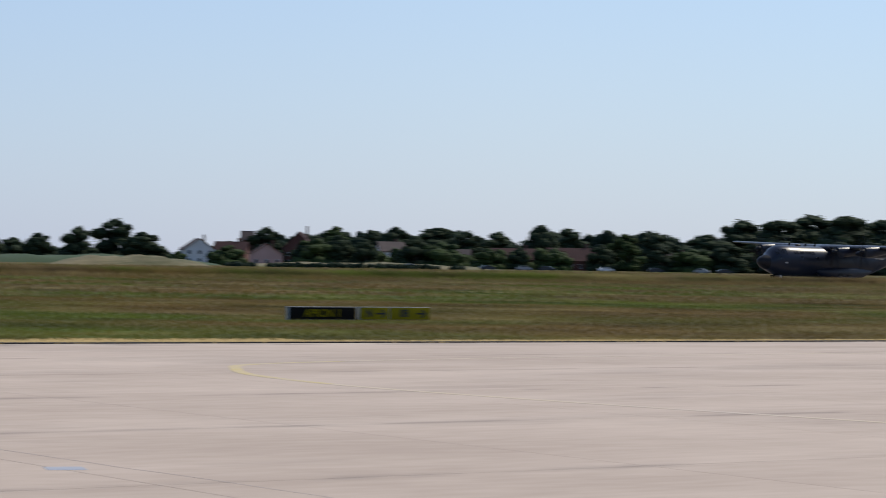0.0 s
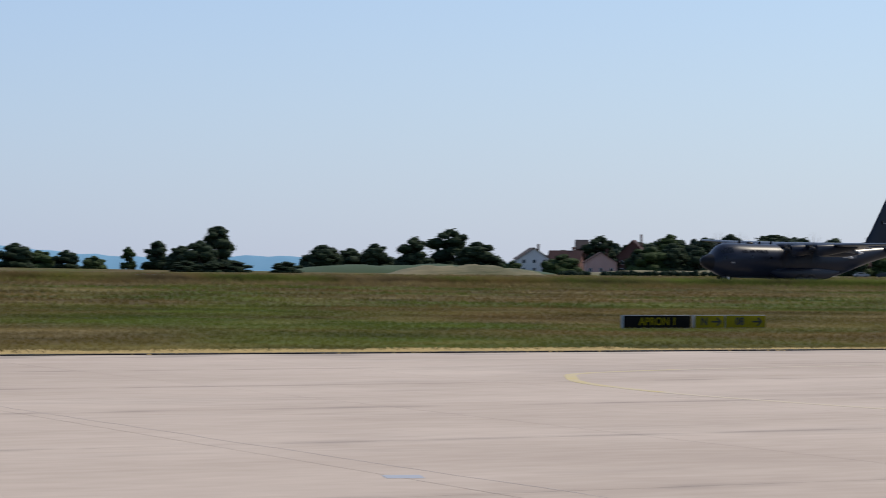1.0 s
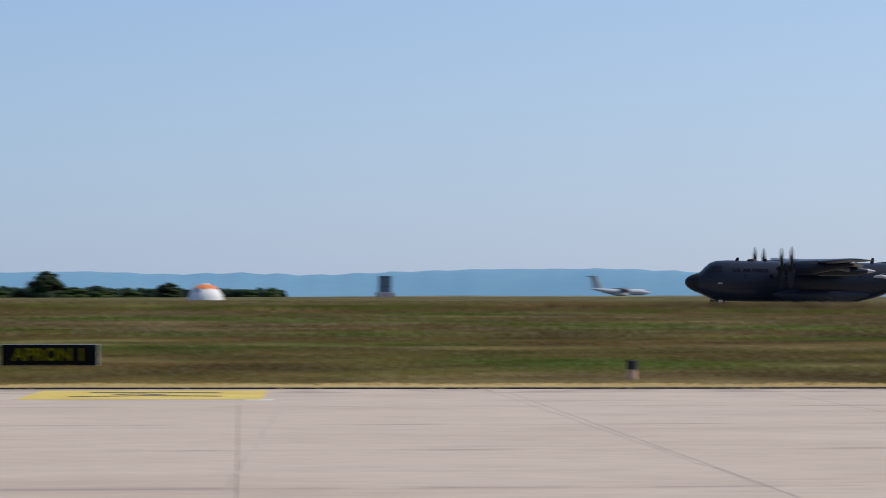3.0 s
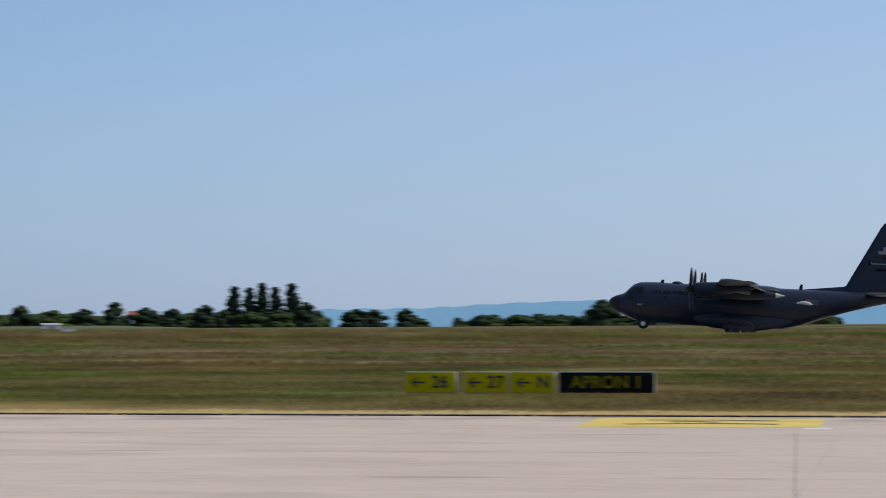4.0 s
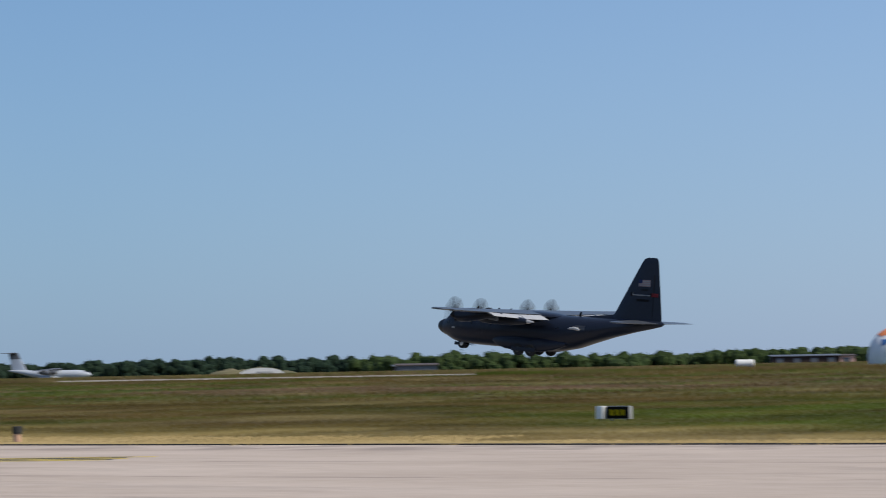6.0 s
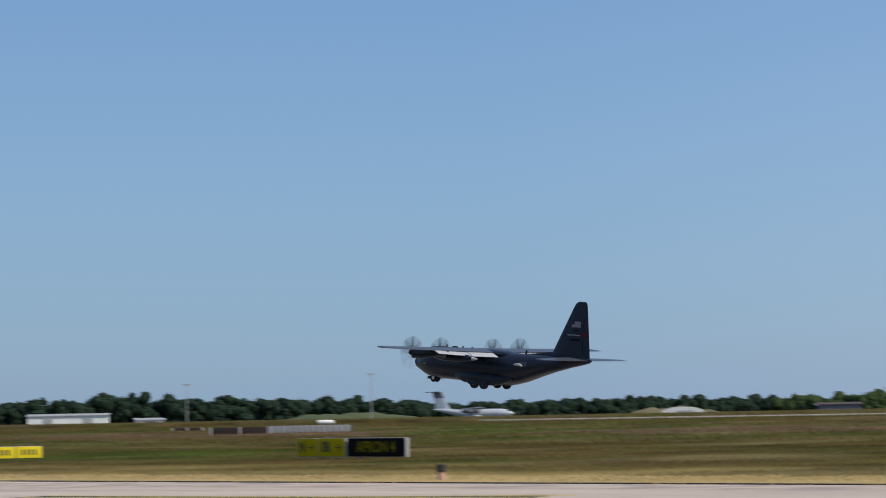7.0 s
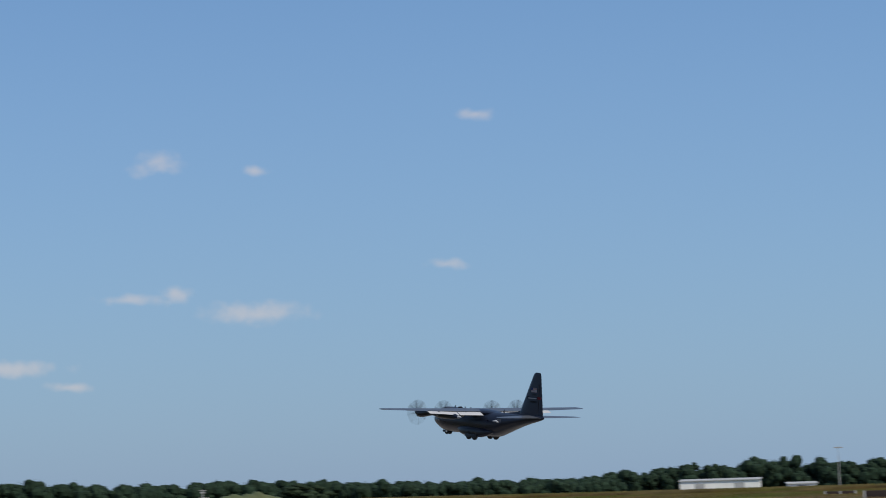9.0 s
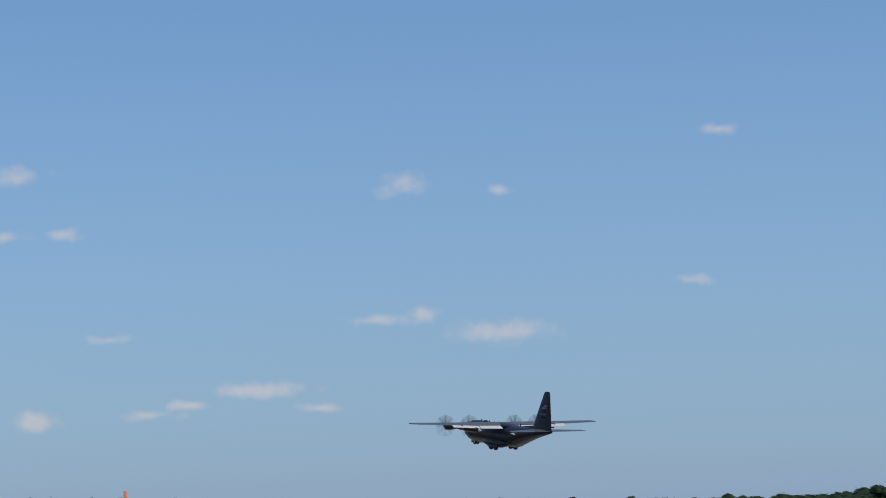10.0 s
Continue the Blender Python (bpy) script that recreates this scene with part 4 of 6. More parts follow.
# ---- signs and markers ----
def sign(x0, y0, x1, y1, panels, label, face=0.56, foot=0.015, group="guidance signs beside the apron", end=None):
    """A guidance board from one end to the other, seen from the apron: panels (share of the width, colour, what it says)."""
    w = math.hypot(x1 - x0, y1 - y0)
    x, y = (x0 + x1) / 2, (y0 + y1) / 2
    ob = thing("guidance_sign", pose(x, y, float(land(x, y)), 0, 0, math.degrees(math.atan2(y1 - y0, x1 - x0))), label, "sign", group)
    total, at_x = sum(p[0] for p in panels), -w / 2
    for share, colour, text in panels:
        pw = w * share / total
        cx = at_x + pw / 2
        at_x += pw
        if colour is None:
            continue
        pane = part("panel", boxed(cx, 0.09, foot + face / 2, pw - 0.03, 0.16, face, 0.012), SIGN_EDGE, ob)
        part("face", boxed(cx, 0.0, foot + face / 2, pw - 0.06, 0.012, face - 0.035, 0.003), colour, pane)
        ink = SIGN_INK if colour is SIGN_BLACK else BLACK_PAINT
        zc = foot + face / 2
        for bit in text:
            kind, u = bit[0], bit[1]
            bx = cx + (u - 0.5) * (pw - 0.1)
            if kind == "arrow":
                bm = bmesh.new()
                sg = bit[2]
                box(bm, bx, -0.012, zc, 0.34, 0.008, 0.05)
                for q in (1, -1):
                    box(bm, 0, 0, 0, 0.2, 0.008, 0.05, m=pose(bx + sg * 0.11, -0.012 - 0.0005 * q, zc + q * 0.06, 0, q * sg * 42, 0))
                part("arrow", bm, ink, pane, smooth=False)
            elif kind == "bars":
                bm = bmesh.new()
                for k in range(bit[2]):
                    box(bm, bx + (k - (bit[2] - 1) / 2) * 0.2, -0.012, zc, 0.1, 0.008, face * 0.45)
                part("bars", bm, SIGN_YELLOW if colour is SIGN_BLACK else ink, pane, smooth=False)
            else:
                words("lettering", kind, face * 0.8, ink, pane, pose(bx, -0.013, zc, 90, 0, 0))
        for q in (-0.3, 0.3):
            part("leg", boxed(cx + q * pw, 0.09, foot / 2 - 0.06, 0.06, 0.06, foot + 0.13, 0.008), SIGN_EDGE, ob)
    if end:
        part("lamp_box", boxed(end * (w / 2 + 0.15), 0.06, foot + face * 0.5, 0.26, 0.34, face, 0.03), WHITE_PAINT, ob, "white end box")
    return ob


def marker(x, y):
    ob = thing("edge_marker", pose(x, y, float(land(x, y))), "small marker post with dark top and pale orange foot", "marker", "edge markers")
    bm = bmesh.new()
    post(bm, 0, 0, 0.0, 0.24, 0.11, 0.1, 14)
    part("foot", bm, mat("pale orange plastic", (0.6, 0.36, 0.24), (0.5, 0.3, 0.2), 4, 20, 0.6), ob)
    bm = bmesh.new()
    post(bm, 0, 0, 0.24, 0.43, 0.125, 0.13, 14)
    part("cap", bm, BLACK_PAINT, ob)


# ---- buildings ----
def house(az, d, w, depth, wall_h, roof_h, turn, wall, roof, label, chimney=True, gable_front=False, sink=0.0):
    x, y, z = at(az, d)
    ob = thing("house", pose(x, y, z - sink, 0, 0, az + turn), label, "house", "village houses")
    wl = part("wall", boxed(0, 0, wall_h / 2 - 0.3, w, depth, wall_h + 0.6, 0.02), wall, ob, smooth=False)
    bm = bmesh.new()
    o = 0.45
    if gable_front:
        for sgn in (-1, 1):
            vs = [bm.verts.new(p) for p in ((sgn * (w / 2 + o), -depth / 2 - o, wall_h - 0.25), (sgn * (w / 2 + o), depth / 2 + o, wall_h - 0.25), (0, depth / 2 + o, wall_h + roof_h), (0, -depth / 2 - o, wall_h + roof_h))]
            bm.faces.new(vs)
    else:
        for sgn in (-1, 1):
            vs = [bm.verts.new(p) for p in ((-w / 2 - o, sgn * (depth / 2 + o), wall_h - 0.25), (w / 2 + o, sgn * (depth / 2 + o), wall_h - 0.25), (w / 2 + o, 0, wall_h + roof_h), (-w / 2 - o, 0, wall_h + roof_h))]
            bm.faces.new(vs)
    bmesh.ops.recalc_face_normals(bm, faces=bm.faces[:])
    bmesh.ops.solidify(bm, geom=bm.faces[:], thickness=0.2)
    rf = part("roof", bm, roof, ob, smooth=False)
    if gable_front:
        for sgn in (-1, 1):
            bm = bmesh.new()
            bm.faces.new([bm.verts.new(p) for p in ((-w / 2, sgn * (depth / 2 - 0.02), wall_h - 0.1), (w / 2, sgn * (depth / 2 - 0.02), wall_h - 0.1), (0, sgn * (depth / 2 - 0.02), wall_h + roof_h - 0.2))])
            part("gable", bm, wall, ob, smooth=False)
    else:
        for sgn in (-1, 1):
            bm = bmesh.new()
            bm.faces.new([bm.verts.new(p) for p in ((sgn * (w / 2 - 0.02), -depth / 2, wall_h - 0.1), (sgn * (w / 2 - 0.02), depth / 2, wall_h - 0.1), (sgn * (w / 2 - 0.02), 0, wall_h + roof_h - 0.2))])
            part("gable", bm, wall, ob, smooth=False)
    if chimney:
        part("chimney", boxed(w * 0.22, 0.6, wall_h + roof_h * 0.9, 0.7, 0.7, roof_h * 0.9, 0.03), WALL_BRICK, rf)
    n = max(2, int(w / 3))
    for k in range(n):
        for zz in ([1.4, 4.1] if wall_h > 4.6 else [1.4]):
            wx = (k + 0.5 - n / 2) * w / n
            win = part("window", boxed(wx, -depth / 2 - 0.02, zz, 1.15, 0.08, 1.35, 0.01), WHITE_PAINT, ob, smooth=False)
            part("pane", boxed(wx, -depth / 2 - 0.07, zz, 0.95, 0.03, 1.15), PANE, win, smooth=False)
    return ob


def shed(az, d, w, depth, h, turn, wall, roof, label, doors=2, category="building", name="shed", pitch=0.5):
    x, y, z = at(az, d)
    ob = thing(name, pose(x, y, z, 0, 0, az + turn), label, category)
    part("wall", boxed(0, 0, h / 2 - 0.3, w, depth, h + 0.6, 0.03), wall, ob, smooth=False)
    bm = boxed(0, 0, h + 0.12, w + 0.8, depth + 0.8, 0.24)
    for v in bm.verts:
        v.co.z += pitch * (1 if v.co.y > 0 else 0)
    part("roof", bm, roof, ob, smooth=False)
    for k in range(doors):
        dx = (k + 0.5 - doors / 2) * w / doors
        part("door", boxed(dx, -depth / 2 - 0.03, h * 0.38, min(w / doors * 0.4, 3.0), 0.08, h * 0.75, 0.01), GREY_BLOCK if wall is WHITE_PAINT else JET_DARK, ob, smooth=False)
    return ob


def dome(az, d, r, height, label, box_side=0):
    x, y, z = at(az, d)
    ob = thing("radar_dome", pose(x, y, z, 0, 0, az), label, "dome", "inflated domes")
    mid = height - r

    def shell(name, low, high, material, lift=0.0, lab="", scallop=0.0):
        """A zone of the ball between two angles from its top, its lower edge scalloped."""
        bm, rings, seg = bmesh.new(), [], 48
        for i in range(11):
            ring = []
            for j in range(seg):
                a = 2 * math.pi * j / seg
                u = radians(low + (high - low) * i / 10 + scallop * (1 - i / 10) * abs(math.sin(4 * a)))
                ring.append(bm.verts.new(((r + lift) * math.sin(u) * math.cos(a), (r + lift) * math.sin(u) * math.sin(a), mid + (r + lift) * math.cos(u))))
            rings.append(ring)
        for q, s in zip(rings, rings[1:]):
            for j in range(seg):
                bm.faces.new((q[j], q[(j + 1) % seg], s[(j + 1) % seg], s[j]))
        bmesh.ops.recalc_face_normals(bm, faces=bm.faces[:])
        return part(name, bm, material, ob, lab)
    shell("shell", 91 + math.degrees(math.asin(max(-0.9, min(0.9, mid / r)))), 12, DOME_WHITE)
    shell("orange_cap", 48, 15, ORANGE, 0.03, "orange scalloped cap round the crown", -6)
    shell("crown", 16, 1, DOME_WHITE, 0.05)
    for k in range(8):
        bm = bmesh.new()
        a = math.pi * (k + 0.5) / 4
        path = [(r + 0.012) * Vector((math.sin(u) * math.cos(a), math.sin(u) * math.sin(a), math.cos(u))) + Vector((0, 0, mid)) for u in np.linspace(radians(44), radians(90), 9)]
        across = Vector((-math.sin(a), math.cos(a), 0)) * 0.05
        rows = [(bm.verts.new(q - across), bm.verts.new(q + across)) for q in path]
        for q, s in zip(rows, rows[1:]):
            bm.faces.new((q[0], q[1], s[1], s[0]))
        part("seam", bm, GREY_BLOCK, ob)
    bm = bmesh.new()
    post(bm, 0, 0, height - 0.1, height + 0.25, 0.5, 0.4, 12)
    part("vent", bm, WHITE_PAINT, ob)
    part("emblem", boxed(-r * 0.4, -r * 0.78, height * 0.6, 1.0, 0.34, 0.8, 0.12), BLUE, ob, "blue emblem")
    if box_side:
        ob2 = thing("equipment_box", pose(*at(az - math.degrees((r + 1.45) / d), d - 0.5), 0, 0, az), "pale orange equipment container beside the dome", "container")
        part("body", boxed(0, 0, 0.5, 2.7, 1.6, 1.1, 0.06), mat("faded orange paint", (0.82, 0.5, 0.38), (0.74, 0.42, 0.31), 1, 8, 0.6), ob2)
        part("lid", boxed(0, 0, 1.08, 2.8, 1.7, 0.1, 0.03), DOME_WHITE, ob2)
    return ob


def jet(az, d, length, height, turn, label, fin_mat=JET_DARK, name="parked_airlifter"):
    """A parked high-winged airlifter with a T-tail; its nose points along +x."""
    x, y, z = at(az, d)
    k = length / 45.0
    ob = thing(name, pose(x, y, z, 0, 0, turn), label, "aircraft", "parked airlifters")
    ob.scale = (k, k, k)
    hk = height / k
    part("fuselage", tube(bmesh.new(), [(xx, 0, zz, w, h) for xx, zz, w, h in ((22, 3.2, 0.1, 0.1), (21.4, 3.2, 0.8, 0.7), (20, 3.3, 1.5, 1.4), (17.5, 3.4, 2.2, 2.1), (14, 3.5, 2.4, 2.3), (-4, 3.5, 2.4, 2.3), (-10, 4.2, 2.1, 1.8), (-16, 5.2, 1.3, 1.1), (-21, 5.8, 0.5, 0.5), (-22.5, 5.9, 0.05, 0.1))], 24), JET_WHITE, ob)
    part("windscreen", boxed(19.4, 0, 4.75, 1.2, 2.6, 0.6, 0.1), PANE, ob)
    for s in (1, -1):
        part("wing", foil(bmesh.new(), [(s * 0.3, 6, -0.5, 6.5, 1.2), (s * 21, -1, -4, 5.6, 0.9)]), JET_DARK, ob, "grey wing")
        for yy in (6.5, 13):
            part("engine", tube(bmesh.new(), [(xx, s * yy, 4.9 - 0.02 * yy, r, r) for xx, r in ((7.0 - 0.25 * yy, 0.7), (6.6 - 0.25 * yy, 1.05), (4 - 0.25 * yy, 1.1), (1 - 0.25 * yy, 0.6))], 16), JET_DARK, ob)
        part("tailplane", foil(bmesh.new(), [(s * 0.1, -17.6, -23.0, hk - 0.1, 0.9), (s * 10, -21, -24.2, hk - 0.3, 0.8)]), JET_DARK, ob)
        part("gear_fairing", tube(bmesh.new(), [(xx, s * 2.6, 1.7, w, w) for xx, w in ((6, 0.1), (4.5, 0.9), (-3, 0.95), (-5.5, 0.1))], 14), JET_WHITE, ob)
        for xx in (3, 0.5, -2):
            wheel(ob, "main_wheel", xx, s * 2.6, 0.62, 0.62, 0.5)
        wheel(ob, "nose_wheel", 16.5, s * 0.4, 0.5, 0.5, 0.3)
    part("nose_strut", boxed(16.5, 0, 1.0, 0.3, 0.3, 1.2, 0.05), STEEL, ob)
    part("fin", foil(bmesh.new(), [(5.6, -12.5, -20.5, 0, 0.9), (hk * 0.78, -15.7, -21.6, 0, 0.9)], "z"), JET_FIN, ob)
    part("fin_tip", foil(bmesh.new(), [(hk * 0.78, -15.7, -21.6, 0, 0.95), (hk, -17.4, -22.4, 0, 0.95)], "z"), fin_mat, ob, "dark fin tip")
    return ob


def mast(az, d, h):
    ob = thing("light_mast", pose(*at(az, d), 0, 0, az), "tall slender pale grey floodlight mast", "mast", "floodlight masts")
    bm = bmesh.new()
    post(bm, 0, 0, -0.3, h, 0.17, 0.08, 10)
    part("pole", bm, SIGN_EDGE, ob)
    hd = part("lamp_rack", boxed(0, 0, h, 2.6, 0.5, 0.3, 0.05), SIGN_EDGE, ob)
    for k in range(4):
        part("lamp", boxed(-0.98 + k * 0.65, -0.3, h + 0.02, 0.5, 0.2, 0.36, 0.04), SIGN_EDGE, hd)


def car(az, d, turn, paint_mat, label):
    ob = thing("parked_car", pose(*at(az, d), 0, 0, az + turn), label, "car", "cars parked by the village")
    bm = bmesh.new()
    prof = [(-2.1, 0.35), (-2.15, 0.75), (-1.95, 0.95), (-1.5, 1.0), (-0.95, 1.42), (0.55, 1.45), (1.15, 1.02), (1.95, 0.9), (2.15, 0.65), (2.1, 0.35)]
    a, b = [bm.verts.new((x, -0.85, z)) for x, z in prof], [bm.verts.new((x, 0.85, z)) for x, z in prof]
    for k in range(len(prof)):
        q = (k + 1) % len(prof)
        bm.faces.new((a[k], a[q], b[q], b[k]))
    bm.faces.new(a[::-1]), bm.faces.new(b)
    bmesh.ops.recalc_face_normals(bm, faces=bm.faces[:])
    body = part("body", bm, paint_mat, ob)
    for s in (1, -1):
        part("side_window", boxed(-0.2, s * 0.86, 1.2, 1.5, 0.03, 0.3, 0.01), PANE, body)
        for x in (-1.35, 1.35):
            wheel(ob, "wheel", x, s * 0.78, 0.32, 0.32, 0.22)


def mound(az0, az1, d, top, depth, material, label, name="grass_mound"):
    """A long low bank."""
    rng = np.random.default_rng(int(d))
    a, b = Vector(at(az0, d)), Vector(at(az1, d))
    L = (b - a).length
    ob = thing(name, Matrix.Translation((a + b) / 2) @ Matrix.Rotation(math.atan2(b.y - a.y, b.x - a.x), 4, "Z"), label, "bank", kind="structure")
    nx, ny = 36, 12
    bm = bmesh.new()
    g = []
    for i in range(nx + 1):
        u = i / nx * 2 - 1
        row = []
        for j in range(ny + 1):
            v = j / ny * 2 - 1
            s = max(0, 1 - abs(u) ** 2.6) * max(0, 1 - abs(v) ** 2.2)
            row.append(bm.verts.new((u * L / 2, v * depth / 2, -0.5 + (top + 0.5) * s ** 0.8 + 0.12 * top * s * math.sin(u * 9 + v * 2) + 0.09 * top * s * math.sin(u * 23 + v * 5 + d) + rng.normal(0, 0.06) * min(1.0, top))))
        g.append(row)
    for i in range(nx):
        for j in range(ny):
            bm.faces.new((g[i][j], g[i + 1][j], g[i + 1][j + 1], g[i][j + 1]))
    bmesh.ops.recalc_face_normals(bm, faces=bm.faces[:])
    part("bank", bm, material, ob)
    return ob


def hills():
    """A low wooded range on the horizon."""
    az = [-32, -28, -24, -21.5, -19, -17.5, -15.7, -14.2, -13.9, -12.2, -11.4, -8.5, -6.3, -3.4, -1.5, 0.3, 2.0, 3.5, 5.2, 6.5, 8.3, 10.0, 12.0, 14.5, 18, 22]
    px = [-6, 12, 19, 22, 18, 23, 38, 49, 48, 50, 53, 43, 50, 49, 44, 38, 42, 39, 44, 43, 38, 30, 28, 24, 10, -8]
    v, f = [], []
    xs = np.linspace(-32, 22, 216)
    rows = [(4650, 0.0), (4720, 0.55), (4790, 0.9), (4850, 1.0), (4890, 0.5)]
    for d, k in rows:
        for a in xs:
            top = EYE + np.interp(a, az, px) * 4850 / 4600 + 1.1 * math.sin(a * 7.3) + 0.7 * math.sin(a * 17.1)
            base = float(land(-d * math.sin(radians(a)), d * math.cos(radians(a)))) - 6
            v.append((-d * math.sin(radians(a)), d * math.cos(radians(a)), base + max(top - base, 1) * k))
    n = len(xs)
    for r in range(len(rows) - 1):
        for k in range(n - 1):
            f.append((r * n + k, r * n + k + 1, (r + 1) * n + k + 1, (r + 1) * n + k))
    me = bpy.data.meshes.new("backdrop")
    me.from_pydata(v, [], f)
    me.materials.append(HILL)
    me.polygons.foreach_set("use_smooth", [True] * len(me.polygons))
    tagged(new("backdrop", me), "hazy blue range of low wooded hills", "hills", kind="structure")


def cloud_material():
    m = bpy.data.materials.new("soft cloud")
    m.use_nodes = True
    n, l = m.node_tree.nodes, m.node_tree.links
    n.remove(n["Principled BSDF"])
    co, mp, nz = n.new("ShaderNodeTexCoord"), n.new("ShaderNodeMapping"), n.new("ShaderNodeTexNoise")
    oi = n.new("ShaderNodeObjectInfo")
    l.new(co.outputs["Object"], mp.inputs[0]), l.new(oi.outputs["Location"], mp.inputs[1])
    nz.inputs["Scale"].default_value, nz.inputs["Detail"].default_value = 0.022, 6
    l.new(mp.outputs[0], nz.inputs[0])
    # distance from the middle in the sheet's own box, flat below
    sub = n.new("ShaderNodeVectorMath")
    sub.operation, sub.inputs[1].default_value = "SUBTRACT", (0.5, 0.5, 0.42)
    l.new(co.outputs["Generated"], sub.inputs[0])
    sc = n.new("ShaderNodeVectorMath")
    sc.operation, sc.inputs[1].default_value = "MULTIPLY", (2.0, 0.0, 2.2)
    l.new(sub.outputs[0], sc.inputs[0])
    ln = n.new("ShaderNodeVectorMath")
    ln.operation = "LENGTH"
    l.new(sc.outputs[0], ln.inputs[0])
    mr = n.new("ShaderNodeMapRange")
    mr.inputs[1].default_value, mr.inputs[2].default_value, mr.inputs[3].default_value, mr.inputs[4].default_value = 0.0, 1.0, 0.75, -0.55
    l.new(ln.outputs[1], mr.inputs[0])
    ad = n.new("ShaderNodeMath")
    ad.operation = "MULTIPLY_ADD"
    ad.inputs[1].default_value = 1.7
    ad2 = n.new("ShaderNodeMath")
    ad2.operation, ad2.inputs[1].default_value = "SUBTRACT", 0.5
    l.new(nz.outputs[0], ad2.inputs[0]), l.new(ad2.outputs[0], ad.inputs[0]), l.new(mr.outputs[0], ad.inputs[2])
    al = n.new("ShaderNodeMapRange")
    al.interpolation_type = "SMOOTHSTEP"
    al.inputs[1].default_value, al.inputs[2].default_value, al.inputs[4].default_value = 0.02, 0.8, 0.52
    l.new(ad.outputs[0], al.inputs[0])
    em, tr, mx = n.new("ShaderNodeEmission"), n.new("ShaderNodeBsdfTransparent"), n.new("ShaderNodeMixShader")
    em.inputs[0].default_value, em.inputs[1].default_value = (0.86, 0.84, 0.93, 1), 0.68
    l.new(al.outputs[0], mx.inputs[0]), l.new(tr.outputs[0], mx.inputs[1]), l.new(em.outputs[0], mx.inputs[2])
    l.new(mx.outputs[0], n["Material Output"].inputs[0])
    return m


CLOUD = cloud_material()


def cloud(az, rise, wide, tall):
    """A small fair-weather cloud 4.4 km away: bearing, rise, width and height in parts in 4600 of the distance."""
    d = 4400
    w, h = 1.75 * wide * d / 4600, 2.0 * tall * d / 4600
    bm = bmesh.new()
    g = [[bm.verts.new((w * (i / 12 - 0.5), 20 * math.sin(math.pi * i / 12), h * (j / 6 - 0.5))) for j in range(7)] for i in range(13)]
    for i in range(12):
        for j in range(6):
            bm.faces.new((g[i][j], g[i + 1][j], g[i + 1][j + 1], g[i][j + 1]))
    ob = part("cloud", bm, CLOUD, None)
    ob.matrix_basis = pose(-d * math.sin(radians(az)), d * math.cos(radians(az)), EYE + rise * d / 4600, 0, 0, az)
    ob.visible_shadow = False
    tagged(ob, "small soft white fair-weather cloud in blue sky", "cloud", "fair-weather clouds", "structure")


# ---- the place ----
hills()
ground()
# soil lip whose near-black colour draws the verge's shadow line
turf = part("turf_edge", boxed(-20, KERB + 0.2, 0.0, 330, 0.4, 0.1, 0.02), SHADED_SOIL, None, smooth=False)
for vert in turf.data.vertices:
    vert.co.z = min(vert.co.z, 0.036)
tagged(turf, "broken edge of turf along the apron with painted shadow", "kerb", kind="structure")
tufts("meadow_grass", 190000, -165, 105, KERB + 1.6, 110, 0.075, 0.014, 3, TUFT, 3, "rough knee-high meadow grass, olive and brown")
tufts("far_grass", 130000, -420, 240, 105, 237, 0.17, 0.026, 3, TUFT, 4, "rough meadow grass before the runway", tall=True)
tufts("low_edge_grass", 10000, -60, 25, 233.5, 236.8, 0.5, 0.035, 3, TUFT, 19, "shorter uncut grass along the edge of the runway")
tufts("runway_edge_grass", 27000, 20, 250, 233.5, 236.8, 0.84, 0.035, 3, TUFT, 8, "tall uncut grass along the edge of the runway")
tufts("middle_edge_grass", 10000, -138, -58, 233.5, 236.8, 0.4, 0.035, 3, TUFT, 14, "uncut grass along the middle of the runway")
tufts("western_edge_grass", 28000, -520, -196, 232.5, 236.8, 0.42, 0.035, 3, TUFT, 12, "uncut grass along the western edge of the runway")
tufts("outer_grass", 40000, -700, 420, 284, 560, 0.4, 0.09, 3, TUFT, 6, "dry grass beyond the runway")
tufts("thin_verge", 26000, -70, 30, KERB + 0.8, KERB + 2.9, 0.045, 0.016, 3, STRAW, 17, "thin pale straw verge of the meadow", jag=0.5)
tufts("wide_verge", 60000, -165, -32, KERB + 0.8, KERB + 6.2, 0.05, 0.016, 3, STRAW, 9, "pale dry straw verge of the meadow", jag=0.8)
tufts("dry_verge", 40000, -165, 105, KERB + 0.02, KERB + 1.3, 0.055, 0.016, 3, STRAW, 5, "pale dry straw along the edge of the apron", jag=0.1)
line = smooth_line([(39.77, 43.11), (35.26, 42.69), (28.74, 41.8), (24.22, 40.78), (21.7, 39.72), (20.68, 38.24), (19.84, 36.16), (19.49, 33.16), (19.73, 30.16), (20.37, 26.65), (21.21, 23.03), (21.67, 20.62)])
paint("taxi_line", line[:25], 0.19, GHOST_YELLOW, "almost worn away yellow taxi line on the apron")
paint("taxi_line", line[24:57], 0.2, FADED_YELLOW, "curved worn yellow taxi line on the apron")
paint("taxi_line", line[56:], 0.19, GHOST_YELLOW, "almost worn away yellow taxi line on the apron")
paint("yellow_patch", [(-1.15, 47.3), (-5.4, 47.3)], 4.2, YELLOW_PAINT, "yellow painted rectangle on the apron")
